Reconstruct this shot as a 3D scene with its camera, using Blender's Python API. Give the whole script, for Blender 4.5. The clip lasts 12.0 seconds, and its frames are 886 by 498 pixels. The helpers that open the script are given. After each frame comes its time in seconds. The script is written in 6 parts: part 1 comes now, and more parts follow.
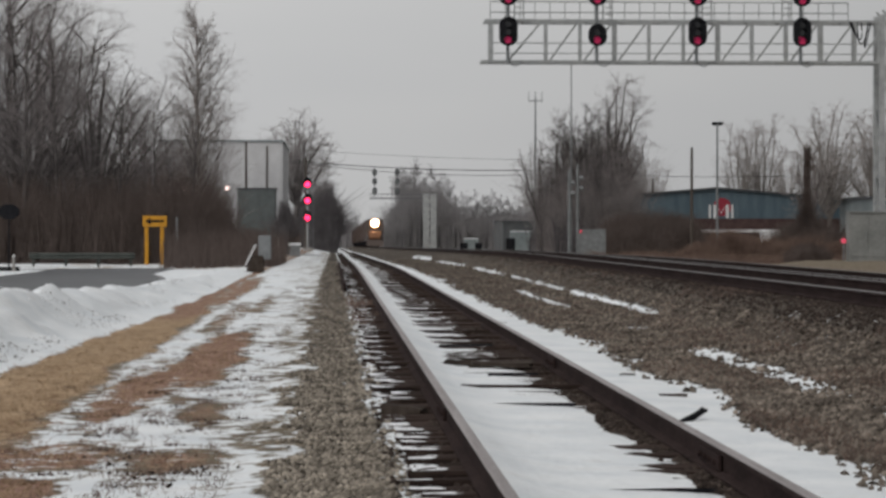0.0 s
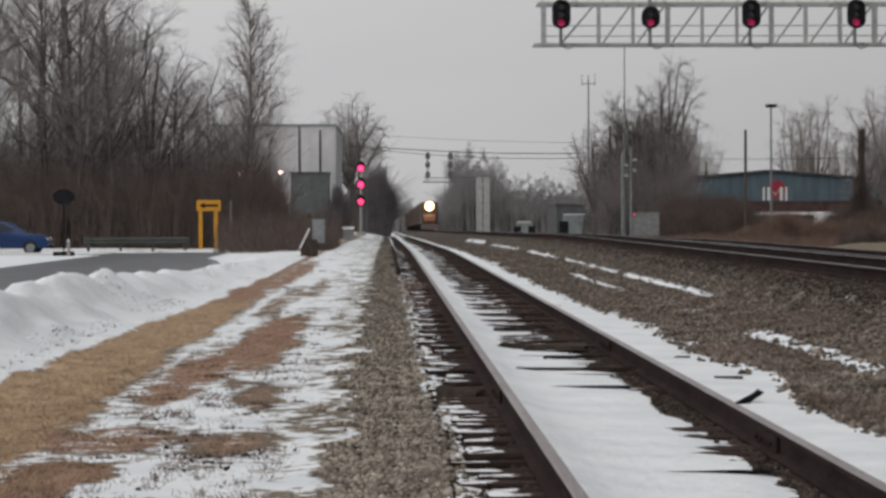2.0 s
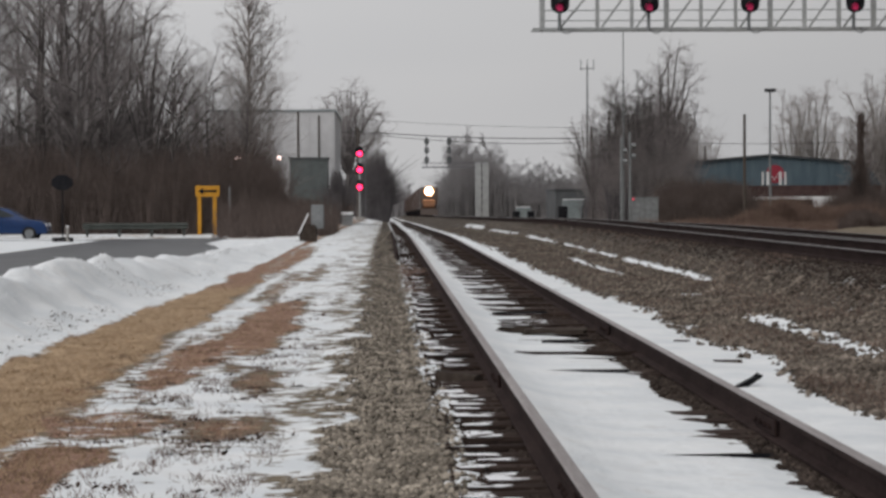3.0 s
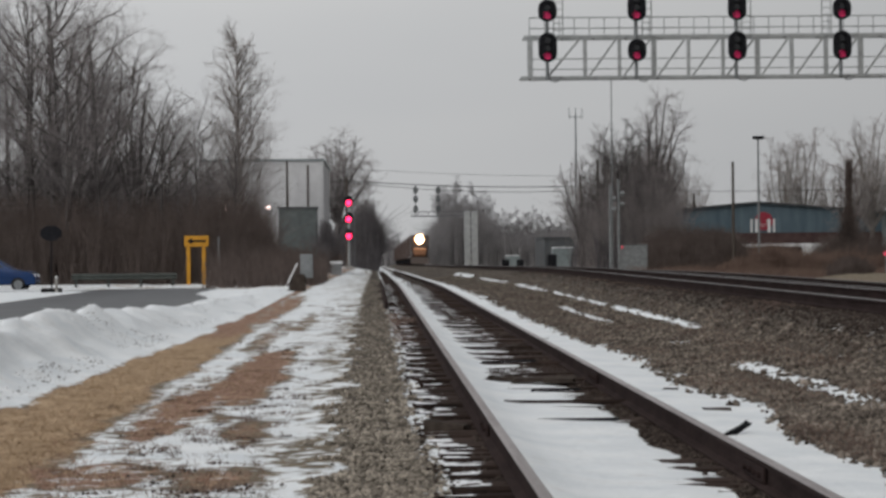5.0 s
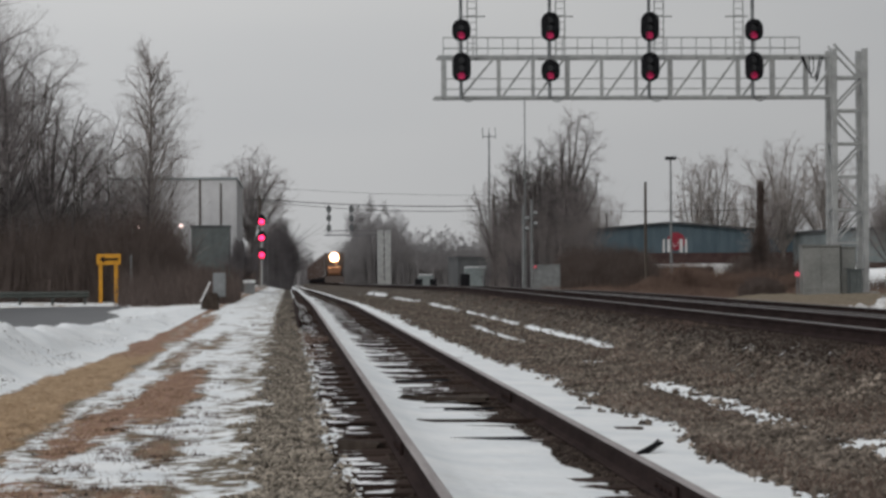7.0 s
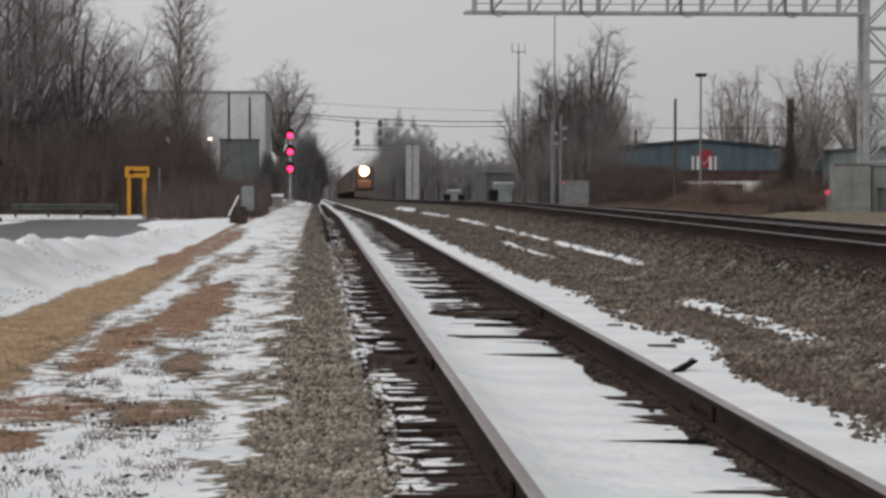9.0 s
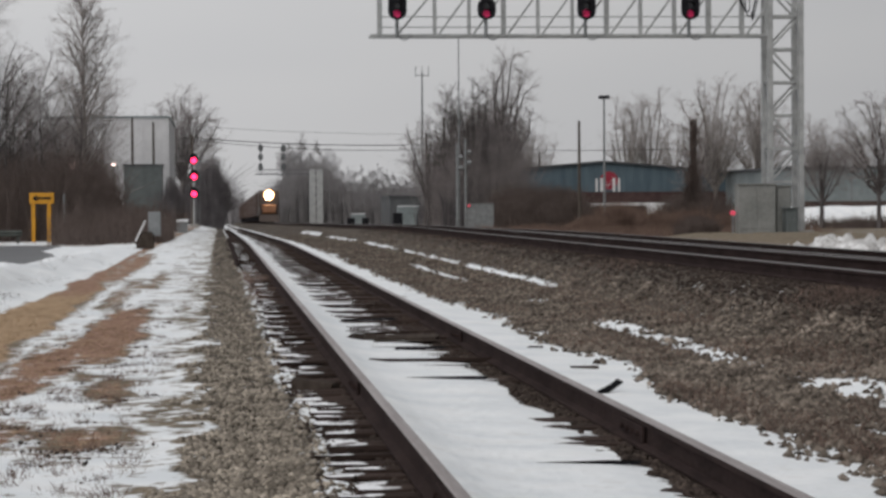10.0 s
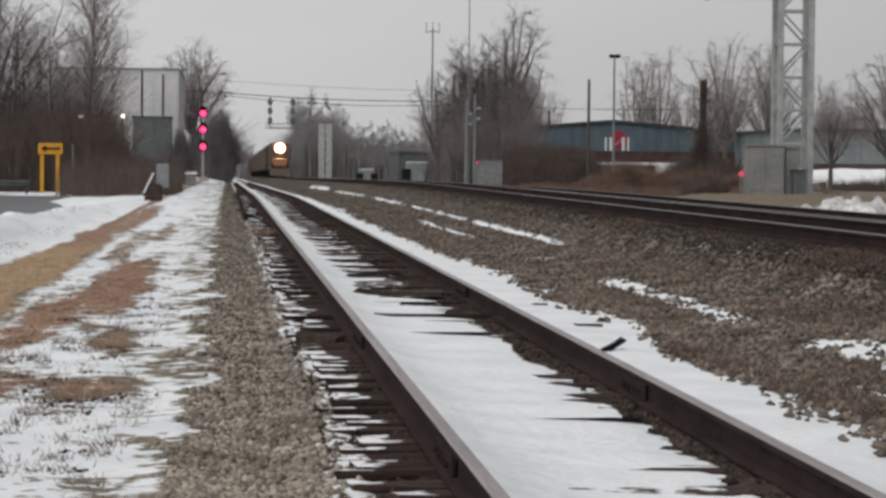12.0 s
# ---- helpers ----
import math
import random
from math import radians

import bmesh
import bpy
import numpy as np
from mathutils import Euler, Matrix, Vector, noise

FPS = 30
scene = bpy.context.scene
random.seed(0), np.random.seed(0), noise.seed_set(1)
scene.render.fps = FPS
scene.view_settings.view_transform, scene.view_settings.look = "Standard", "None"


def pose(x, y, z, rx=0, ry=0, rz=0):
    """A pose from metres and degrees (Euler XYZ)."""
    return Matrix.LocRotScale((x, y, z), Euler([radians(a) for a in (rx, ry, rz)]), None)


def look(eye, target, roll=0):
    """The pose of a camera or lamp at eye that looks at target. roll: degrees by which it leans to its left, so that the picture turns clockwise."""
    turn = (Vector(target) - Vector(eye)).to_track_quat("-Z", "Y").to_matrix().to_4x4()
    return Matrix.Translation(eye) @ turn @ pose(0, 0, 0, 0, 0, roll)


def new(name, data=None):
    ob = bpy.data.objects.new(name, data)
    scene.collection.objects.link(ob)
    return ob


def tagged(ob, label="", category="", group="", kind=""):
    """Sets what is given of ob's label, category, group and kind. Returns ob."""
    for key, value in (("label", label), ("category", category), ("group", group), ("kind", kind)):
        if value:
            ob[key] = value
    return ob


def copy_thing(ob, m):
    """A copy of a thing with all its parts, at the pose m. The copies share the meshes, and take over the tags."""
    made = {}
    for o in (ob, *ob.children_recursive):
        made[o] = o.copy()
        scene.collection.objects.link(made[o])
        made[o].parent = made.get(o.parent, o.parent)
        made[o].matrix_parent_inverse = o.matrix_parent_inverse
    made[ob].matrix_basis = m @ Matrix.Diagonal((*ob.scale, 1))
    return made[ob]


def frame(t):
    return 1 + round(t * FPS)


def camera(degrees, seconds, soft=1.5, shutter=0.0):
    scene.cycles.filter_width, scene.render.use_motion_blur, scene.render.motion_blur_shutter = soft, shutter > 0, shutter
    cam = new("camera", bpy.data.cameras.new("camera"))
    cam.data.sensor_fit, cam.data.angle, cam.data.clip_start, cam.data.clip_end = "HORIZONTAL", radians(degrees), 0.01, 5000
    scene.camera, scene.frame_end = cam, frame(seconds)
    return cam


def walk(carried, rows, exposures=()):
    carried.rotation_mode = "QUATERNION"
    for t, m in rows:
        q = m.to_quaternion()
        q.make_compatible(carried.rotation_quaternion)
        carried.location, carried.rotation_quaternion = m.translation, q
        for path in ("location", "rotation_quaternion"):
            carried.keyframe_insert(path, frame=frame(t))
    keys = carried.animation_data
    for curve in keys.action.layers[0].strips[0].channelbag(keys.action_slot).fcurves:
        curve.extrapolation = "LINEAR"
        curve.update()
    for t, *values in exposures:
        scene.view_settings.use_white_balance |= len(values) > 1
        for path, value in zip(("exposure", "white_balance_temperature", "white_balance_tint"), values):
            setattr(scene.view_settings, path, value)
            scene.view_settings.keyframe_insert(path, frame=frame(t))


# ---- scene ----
cam = camera(19.35, 12.0, soft=3.0)
PATH = [
    (0, (-0.021, -0.293, 1.501), (4.196, 99.616, 0.821), 0.03),
    (0.5, (-0.032, -0.292, 1.500), (3.035, 99.661, 1.263), -0.06),
    (1, (-0.034, -0.341, 1.500), (2.623, 99.623, 1.208), -0.18),
    (1.5, (-0.027, -0.339, 1.497), (2.585, 99.627, 1.423), -0.12),
    (2, (-0.037, -0.322, 1.498), (2.132, 99.645, 0.186), -0.17),
    (2.5, (-0.029, -0.259, 1.484), (2.103, 99.700, -0.405), -0.22),
    (4.5, (-0.030, -0.325, 1.489), (2.394, 99.642, 0.610), -0.52),
    (5, (-0.020, -0.283, 1.489), (2.604, 99.683, 1.486), -0.56),
    (5.5, (-0.005, -0.264, 1.476), (3.478, 99.675, 1.683), -0.52),
    (6, (-0.015, -0.291, 1.481), (3.568, 99.643, 1.901), -0.50),
    (6.5, (-0.019, -0.341, 1.486), (4.095, 99.572, 2.201), -0.45),
    (6.7, (-0.025, -0.354, 1.491), (5.326, 99.498, 2.409), -0.49),
    (8.3, (-0.036, -0.086, 1.466), (6.648, 99.681, 0.097), -0.21),
    (8.5, (-0.038, -0.062, 1.474), (6.151, 99.741, 0.499), -0.22),
    (9, (-0.048, -0.059, 1.479), (4.839, 99.789, -1.064), 0.08),
    (9.5, (-0.146, -0.062, 1.480), (6.101, 99.727, -0.276), -0.10),
    (10, (-0.213, -0.062, 1.478), (8.383, 99.554, -0.173), -0.38),
    (10.5, (-0.225, -0.022, 1.475), (8.739, 99.558, -0.359), -0.02),
    (11, (-0.210, 0.002, 1.468), (9.127, 99.495, -2.279), 0.23),
    (11.5, (-0.205, -0.075, 1.473), (8.436, 99.521, -0.986), 0.50),
    (12, (-0.199, -0.106, 1.472), (8.092, 99.494, -1.845), 0.51),
]
walk(cam, [(t, look(eye, target, roll)) for t, eye, target, roll in PATH], [(0, 0.0, 6480, 9.5), (2.5, 0.08, 6480, 11), (5.0, -0.01, 6400, 9.2), (6.5, -0.04, 6390, 8.8), (8.5, 0.13, 6530, 11), (10.5, 0.11, 6430, 10.5), (11, 0.20, 6450, 10.5), (12, 0.22, 6500, 10.5)])

# ---- world, sun ----
world = bpy.data.worlds.new("overcast_sky")
scene.world = world
world.use_nodes = True
wn, wl = world.node_tree.nodes, world.node_tree.links
sky = wn.new("ShaderNodeTexSky")
sky.sky_type, sky.sun_disc = "NISHITA", False
sky.sun_elevation, sky.sun_rotation = radians(48), radians(-153)
sky.dust_density, sky.air_density = 4.0, 1.0
grey = wn.new("ShaderNodeHueSaturation")
grey.inputs["Saturation"].default_value = 0.25
wl.new(sky.outputs[0], grey.inputs["Color"])
cloud = wn.new("ShaderNodeTexNoise")
cloud.inputs["Scale"].default_value, cloud.inputs["Detail"].default_value = 1.6, 4
wco = wn.new("ShaderNodeTexCoord")
wmap = wn.new("ShaderNodeMapping")
wmap.inputs["Scale"].default_value = (1, 1, 4)
wl.new(wco.outputs["Generated"], wmap.inputs["Vector"])
wl.new(wmap.outputs[0], cloud.inputs["Vector"])
wramp = wn.new("ShaderNodeValToRGB")
wramp.color_ramp.elements[0].position, wramp.color_ramp.elements[0].color = 0.3, (4.75, 4.83, 5.02, 1)
wramp.color_ramp.elements[1].position, wramp.color_ramp.elements[1].color = 0.7, (6.1, 6.05, 6.0, 1)
wl.new(cloud.outputs[0], wramp.inputs[0])
wmix = wn.new("ShaderNodeMix")
wmix.data_type = "RGBA"
wmix.inputs[0].default_value = 0.85
wl.new(grey.outputs[0], wmix.inputs[6])
wl.new(wramp.outputs[0], wmix.inputs[7])
wsep = wn.new("ShaderNodeSeparateXYZ")
wl.new(wco.outputs["Generated"], wsep.inputs[0])
wgrad = wn.new("ShaderNodeMath")
wgrad.operation = "MULTIPLY_ADD"
wgrad.inputs[1].default_value, wgrad.inputs[2].default_value = -0.72, 1.0
wl.new(wsep.outputs[0], wgrad.inputs[0])
wtone = wn.new("ShaderNodeVectorMath")
wtone.operation = "SCALE"
wl.new(wmix.outputs[2], wtone.inputs[0])
wl.new(wgrad.outputs[0], wtone.inputs["Scale"])
wl.new(wtone.outputs[0], wn["Background"].inputs[0])
wn["Background"].inputs[1].default_value = 0.1

sun = new("sun", bpy.data.lights.new("sun", "SUN"))
sun.data.energy, sun.data.angle, sun.data.color = 0.68, radians(40), (1.0, 0.96, 0.9)
sun.matrix_world = look((-30, -60, 74), (0, 0, 0))


# ---- materials ----
def mat(name, dark, light, scale=4.0, rough=0.85, metal=0.0, bump=0.2, detail=6, coord="Object", stretch=(1, 1, 1), fine=6.0, vary=0.0):
    """A surface whose colour wanders between two tones at two scales, with relief."""
    m = bpy.data.materials.new(name)
    m.use_nodes = True
    n, l = m.node_tree.nodes, m.node_tree.links
    b = n["Principled BSDF"]
    co = n.new("ShaderNodeTexCoord")
    mp = n.new("ShaderNodeMapping")
    mp.inputs["Scale"].default_value = stretch
    l.new(co.outputs[coord], mp.inputs["Vector"])
    a = n.new("ShaderNodeTexNoise")
    a.inputs["Scale"].default_value, a.inputs["Detail"].default_value = scale, detail
    f = n.new("ShaderNodeTexNoise")
    f.inputs["Scale"].default_value, f.inputs["Detail"].default_value = scale * fine, 3
    l.new(mp.outputs[0], a.inputs["Vector"])
    l.new(mp.outputs[0], f.inputs["Vector"])
    mx = n.new("ShaderNodeMath")
    mx.operation = "MULTIPLY_ADD"
    mx.inputs[1].default_value = 0.6
    half = n.new("ShaderNodeMath")
    half.operation = "MULTIPLY"
    half.inputs[1].default_value = 0.4
    l.new(f.outputs[0], half.inputs[0])
    l.new(a.outputs[0], mx.inputs[0])
    l.new(half.outputs[0], mx.inputs[2])
    r = n.new("ShaderNodeValToRGB")
    r.color_ramp.elements[0].position, r.color_ramp.elements[0].color = 0.36, (*dark, 1)
    r.color_ramp.elements[1].position, r.color_ramp.elements[1].color = 0.64, (*light, 1)
    l.new(mx.outputs[0], r.inputs[0])
    out = r.outputs[0]
    if vary:
        g = n.new("ShaderNodeNewGeometry")
        oi = n.new("ShaderNodeObjectInfo")
        ad = n.new("ShaderNodeMath")
        l.new(g.outputs["Random Per Island"], ad.inputs[0])
        l.new(oi.outputs["Random"], ad.inputs[1])
        fr = n.new("ShaderNodeMath")
        fr.operation = "FRACT"
        l.new(ad.outputs[0], fr.inputs[0])
        mr = n.new("ShaderNodeMapRange")
        mr.inputs["To Min"].default_value, mr.inputs["To Max"].default_value = 1 - vary, 1 + vary
        l.new(fr.outputs[0], mr.inputs[0])
        hs = n.new("ShaderNodeHueSaturation")
        l.new(mr.outputs[0], hs.inputs["Value"])
        l.new(out, hs.inputs["Color"])
        out = hs.outputs[0]
    l.new(out, b.inputs["Base Color"])
    b.inputs["Roughness"].default_value, b.inputs["Metallic"].default_value = rough, metal
    b.inputs["Specular IOR Level"].default_value = 0.05 if rough > 0.8 else 0.4
    if bump:
        bp = n.new("ShaderNodeBump")
        bp.inputs["Strength"].default_value, bp.inputs["Distance"].default_value = bump, 0.02
        l.new(mx.outputs[0], bp.inputs["Height"])
        l.new(bp.outputs[0], b.inputs["Normal"])
    return m


def glow(name, colour, strength):
    m = bpy.data.materials.new(name)
    m.use_nodes = True
    b = m.node_tree.nodes["Principled BSDF"]
    b.inputs["Base Color"].default_value = (*colour, 1)
    b.inputs["Emission Color"].default_value = (*colour, 1)
    b.inputs["Emission Strength"].default_value = strength
    return m


def glass(name, colour):
    m = bpy.data.materials.new(name)
    m.use_nodes = True
    b = m.node_tree.nodes["Principled BSDF"]
    b.inputs["Base Color"].default_value = (*colour, 1)
    b.inputs["Roughness"].default_value, b.inputs["IOR"].default_value = 0.08, 1.5
    return m


RUST = mat("rusty_rail", (0.020, 0.0135, 0.013), (0.043, 0.029, 0.027), 5, 0.95, 0.0, 0.25, stretch=(1, 0.3, 1))
RAILTOP = mat("worn_rail_head", (0.22, 0.195, 0.19), (0.36, 0.33, 0.325), 3, 0.6, 0.2, 0.05, stretch=(4, 0.2, 1))
RAIL_SHINY = mat("polished_rail_head", (0.11, 0.103, 0.10), (0.20, 0.19, 0.186), 3, 0.45, 0.5, 0.03, stretch=(4, 0.2, 1))
TIE_DARK = mat("dark_tie_timber", (0.03, 0.024, 0.02), (0.08, 0.064, 0.054), 4, 0.95, 0, 0.2)
STONE_SLOPE = mat("brown_ballast_stone", (0.066, 0.055, 0.046), (0.24, 0.203, 0.17), 1.3, 0.95, 0, 0.3, fine=6, vary=0.6)
STONE = mat("ballast_stone", (0.132, 0.114, 0.094), (0.365, 0.322, 0.268), 1.8, 0.95, 0, 0.3, vary=0.55)
STONE_DARK = mat("oily_ballast_stone", (0.026, 0.020, 0.0175), (0.084, 0.066, 0.056), 9, 0.95, 0, 0.3, vary=0.5)
SNOW = mat("snow", (0.75, 0.775, 0.80), (0.90, 0.91, 0.915), 1.5, 0.7, 0, 0.35, fine=14)
SNOW_DIRTY = mat("trodden_snow", (0.22, 0.205, 0.195), (0.80, 0.80, 0.80), 2.0, 0.75, 0, 0.5, fine=5)
GRASS = mat("dead_grass", (0.28, 0.196, 0.122), (0.53, 0.395, 0.265), 1.2, 0.95, 0, 0.1, vary=0.35)
WEED = mat("dead_weeds", (0.19, 0.108, 0.08), (0.40, 0.258, 0.195), 1.2, 0.95, 0, 0.1, vary=0.35)
TUFT = mat("dull_weed_stalks", (0.10, 0.07, 0.06), (0.24, 0.175, 0.145), 1.2, 0.95, 0, 0.1, vary=0.4)
STEEL = mat("galvanised_steel", (0.30, 0.31, 0.31), (0.46, 0.47, 0.47), 2.5, 0.55, 0.35, 0.05)
STEEL_DULL = mat("weathered_grey_steel", (0.16, 0.17, 0.175), (0.27, 0.28, 0.285), 2.5, 0.6, 0.3, 0.05)
BLACK = mat("black_signal_paint", (0.010, 0.010, 0.012), (0.024, 0.024, 0.027), 4, 0.85, 0, 0.05)
RED_LENS = glow("red_signal_lens", (1.0, 0.04, 0.2), 0.085)
RED_BRIGHT = glow("bright_red_signal_lens", (1.0, 0.022, 0.10), 4.5)
DARK_LENS = glass("unlit_lens", (0.03, 0.03, 0.035))
HEADLIGHT = glow("headlight_glass", (1.0, 0.74, 0.46), 30.0)
# glow of the ring added round the headlight in place of its halo
HALO_RING = glow("headlight_halo", (1.0, 0.50, 0.22), 1.5)
LAMP_GLOW = glow("lamp_globe", (1.0, 0.72, 0.66), 3.0)
BARK = mat("grey_brown_bark", (0.070, 0.063, 0.062), (0.155, 0.14, 0.137), 3, 0.95, 0, 0.3, stretch=(1, 1, 0.3))
BARK_PALE = mat("pale_bark", (0.19, 0.17, 0.157), (0.35, 0.315, 0.29), 3, 0.95, 0, 0.3, stretch=(1, 1, 0.3))
# twig tone lifted to hold some of the distance haze
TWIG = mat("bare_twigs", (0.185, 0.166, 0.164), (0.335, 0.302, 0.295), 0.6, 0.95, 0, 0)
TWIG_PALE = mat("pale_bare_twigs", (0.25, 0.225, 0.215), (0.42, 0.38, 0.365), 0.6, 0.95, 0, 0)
# paler copy of the twig tone, with the far haze in its colour
TWIG_HAZED = mat("hazed_far_twigs", (0.20, 0.19, 0.195), (0.32, 0.305, 0.31), 0.3, 0.95, 0, 0)
BRUSH = mat("brown_brush", (0.090, 0.071, 0.064), (0.176, 0.14, 0.127), 0.8, 0.95, 0, 0)
BRUSH_GREY = mat("grey_brush", (0.10, 0.092, 0.096), (0.175, 0.161, 0.166), 0.8, 0.95, 0, 0)
BRUSH_RED = mat("reddish_dry_brush", (0.12, 0.080, 0.066), (0.26, 0.185, 0.15), 0.8, 0.95, 0, 0)
ASPHALT = mat("wet_asphalt", (0.035, 0.037, 0.042), (0.08, 0.083, 0.09), 0.5, 0.45, 0, 0.15, fine=40)
WHITE_WALL = mat("white_cladding", (0.50, 0.50, 0.51), (0.62, 0.62, 0.63), 0.3, 0.7, 0, 0.05)
TEAL = mat("teal_cladding", (0.064, 0.098, 0.122), (0.11, 0.155, 0.182), 0.5, 0.6, 0, 0.05, stretch=(3, 3, 0.3))
GREY_WALL = mat("grey_green_cladding", (0.17, 0.20, 0.205), (0.26, 0.29, 0.295), 0.4, 0.7, 0, 0.05)
DARK_WALL = mat("dark_brick", (0.06, 0.045, 0.042), (0.12, 0.09, 0.082), 1.5, 0.9, 0, 0.1)
ROOF = mat("dark_roof_sheet", (0.05, 0.055, 0.06), (0.10, 0.105, 0.11), 0.5, 0.7, 0, 0.05)
YELLOW = mat("yellow_road_paint", (0.46, 0.21, 0.010), (0.62, 0.30, 0.015), 2.0, 0.5, 0, 0.03)
PANEL = mat("grey_green_panel", (0.085, 0.098, 0.098), (0.13, 0.146, 0.146), 1.5, 0.6, 0.1, 0.05)
RED_PAINT = mat("red_sign_paint", (0.26, 0.022, 0.042), (0.37, 0.035, 0.06), 1.5, 0.5, 0, 0.03)
WHITE_PAINT = mat("white_paint", (0.66, 0.66, 0.66), (0.80, 0.80, 0.80), 2, 0.5, 0, 0.03)
BLUE_PAINT = mat("blue_car_paint", (0.005, 0.022, 0.085), (0.008, 0.035, 0.12), 0.8, 0.25, 0.2, 0)
TYRE = mat("tyre_rubber", (0.014, 0.014, 0.015), (0.03, 0.03, 0.03), 6, 0.9, 0, 0.1)
CAR_GLASS = glass("car_glass", (0.02, 0.025, 0.03))
# loco body and nose tones hold the headlight's warm glow in their colour
LOCO = mat("dark_loco_paint", (0.05, 0.035, 0.029), (0.095, 0.068, 0.056), 1.0, 0.55, 0.1, 0.03)
LOCO_NOSE_WARMED = mat("headlight_warmed_nose", (0.20, 0.085, 0.035), (0.30, 0.13, 0.055), 1.0, 0.55, 0, 0.03)
WAGON = mat("brown_wagon_paint", (0.062, 0.041, 0.034), (0.11, 0.075, 0.063), 0.8, 0.8, 0.1, 0.05)
CABINET = mat("pale_grey_cabinet_paint", (0.18, 0.184, 0.176), (0.27, 0.274, 0.262), 1.2, 0.6, 0.1, 0.04)
BRICK_RED = mat("dark_maroon_cladding", (0.055, 0.034, 0.033), (0.10, 0.066, 0.062), 0.9, 0.85, 0, 0.08)
CONCRETE = mat("concrete", (0.24, 0.23, 0.215), (0.38, 0.365, 0.345), 1.5, 0.9, 0, 0.15)
WOOD_POLE = mat("weathered_pole_wood", (0.06, 0.05, 0.043), (0.13, 0.112, 0.098), 2, 0.9, 0, 0.15, stretch=(1, 1, 0.1))
FAR_WALL = mat("far_grey_wall", (0.14, 0.14, 0.15), (0.21, 0.21, 0.22), 0.4, 0.8, 0, 0.03)
GUARD = mat("dull_green_guardrail", (0.045, 0.052, 0.048), (0.085, 0.095, 0.088), 1.5, 0.7, 0.2, 0.05)
WIRE = mat("black_wire", (0.02, 0.02, 0.02), (0.05, 0.05, 0.05), 1, 0.6, 0, 0)


def snowed(name, dark, light, amount, scale):
    """Old timber, with snow lying on what faces the sky."""
    m = mat(name, dark, light, 5, 0.95, 0, 0.4, stretch=(0.4, 3, 2), vary=0.35)
    n, l = m.node_tree.nodes, m.node_tree.links
    b = n["Principled BSDF"]
    old = b.inputs["Base Color"].links[0].from_socket
    g = n.new("ShaderNodeNewGeometry")
    sep = n.new("ShaderNodeSeparateXYZ")
    l.new(g.outputs["True Normal"], sep.inputs[0])
    up = n.new("ShaderNodeMapRange")
    up.inputs["From Min"].default_value, up.inputs["From Max"].default_value = 0.6, 0.9
    l.new(sep.outputs[2], up.inputs[0])
    no = n.new("ShaderNodeTexNoise")
    no.inputs["Scale"].default_value, no.inputs["Detail"].default_value = scale, 5
    l.new(g.outputs["Position"], no.inputs["Vector"])
    th = n.new("ShaderNodeMapRange")
    th.inputs["From Min"].default_value, th.inputs["From Max"].default_value = amount - 0.05, amount + 0.05
    co = n.new("ShaderNodeTexCoord")
    ox = n.new("ShaderNodeSeparateXYZ")
    l.new(co.outputs["Object"], ox.inputs[0])

    def ease(a, b, lo, hi):
        r = n.new("ShaderNodeMapRange")
        r.inputs["From Min"].default_value, r.inputs["From Max"].default_value = a, b
        r.inputs["To Min"].default_value, r.inputs["To Max"].default_value = lo, hi
        l.new(ox.outputs[0], r.inputs[0])
        return r.outputs[0]

    def join(op, a, c):
        j = n.new("ShaderNodeMath")
        j.operation = op
        l.new(a, j.inputs[0])
        l.new(c, j.inputs[1])
        return j.outputs[0]

    # the wind has swept the timber clean beside the rails
    swept = join("ADD", join("MULTIPLY", ease(-1.03, -0.93, 0, 0.3), ease(-0.6, -0.3, 1, 0.3)), ease(0.25, 0.5, 0, 0.3))
    l.new(join("SUBTRACT", no.outputs[0], swept), th.inputs[0])
    mu = n.new("ShaderNodeMath")
    mu.operation = "MULTIPLY"
    l.new(up.outputs[0], mu.inputs[0])
    l.new(th.outputs[0], mu.inputs[1])
    mx = n.new("ShaderNodeMix")
    mx.data_type = "RGBA"
    l.new(mu.outputs[0], mx.inputs[0])
    l.new(old, mx.inputs[6])
    mx.inputs[7].default_value = (0.8, 0.81, 0.83, 1)
    l.new(mx.outputs[2], b.inputs["Base Color"])
    return m


TIE = snowed("snowy_tie_timber", (0.022, 0.016, 0.014), (0.075, 0.053, 0.045), 0.43, 6.5)


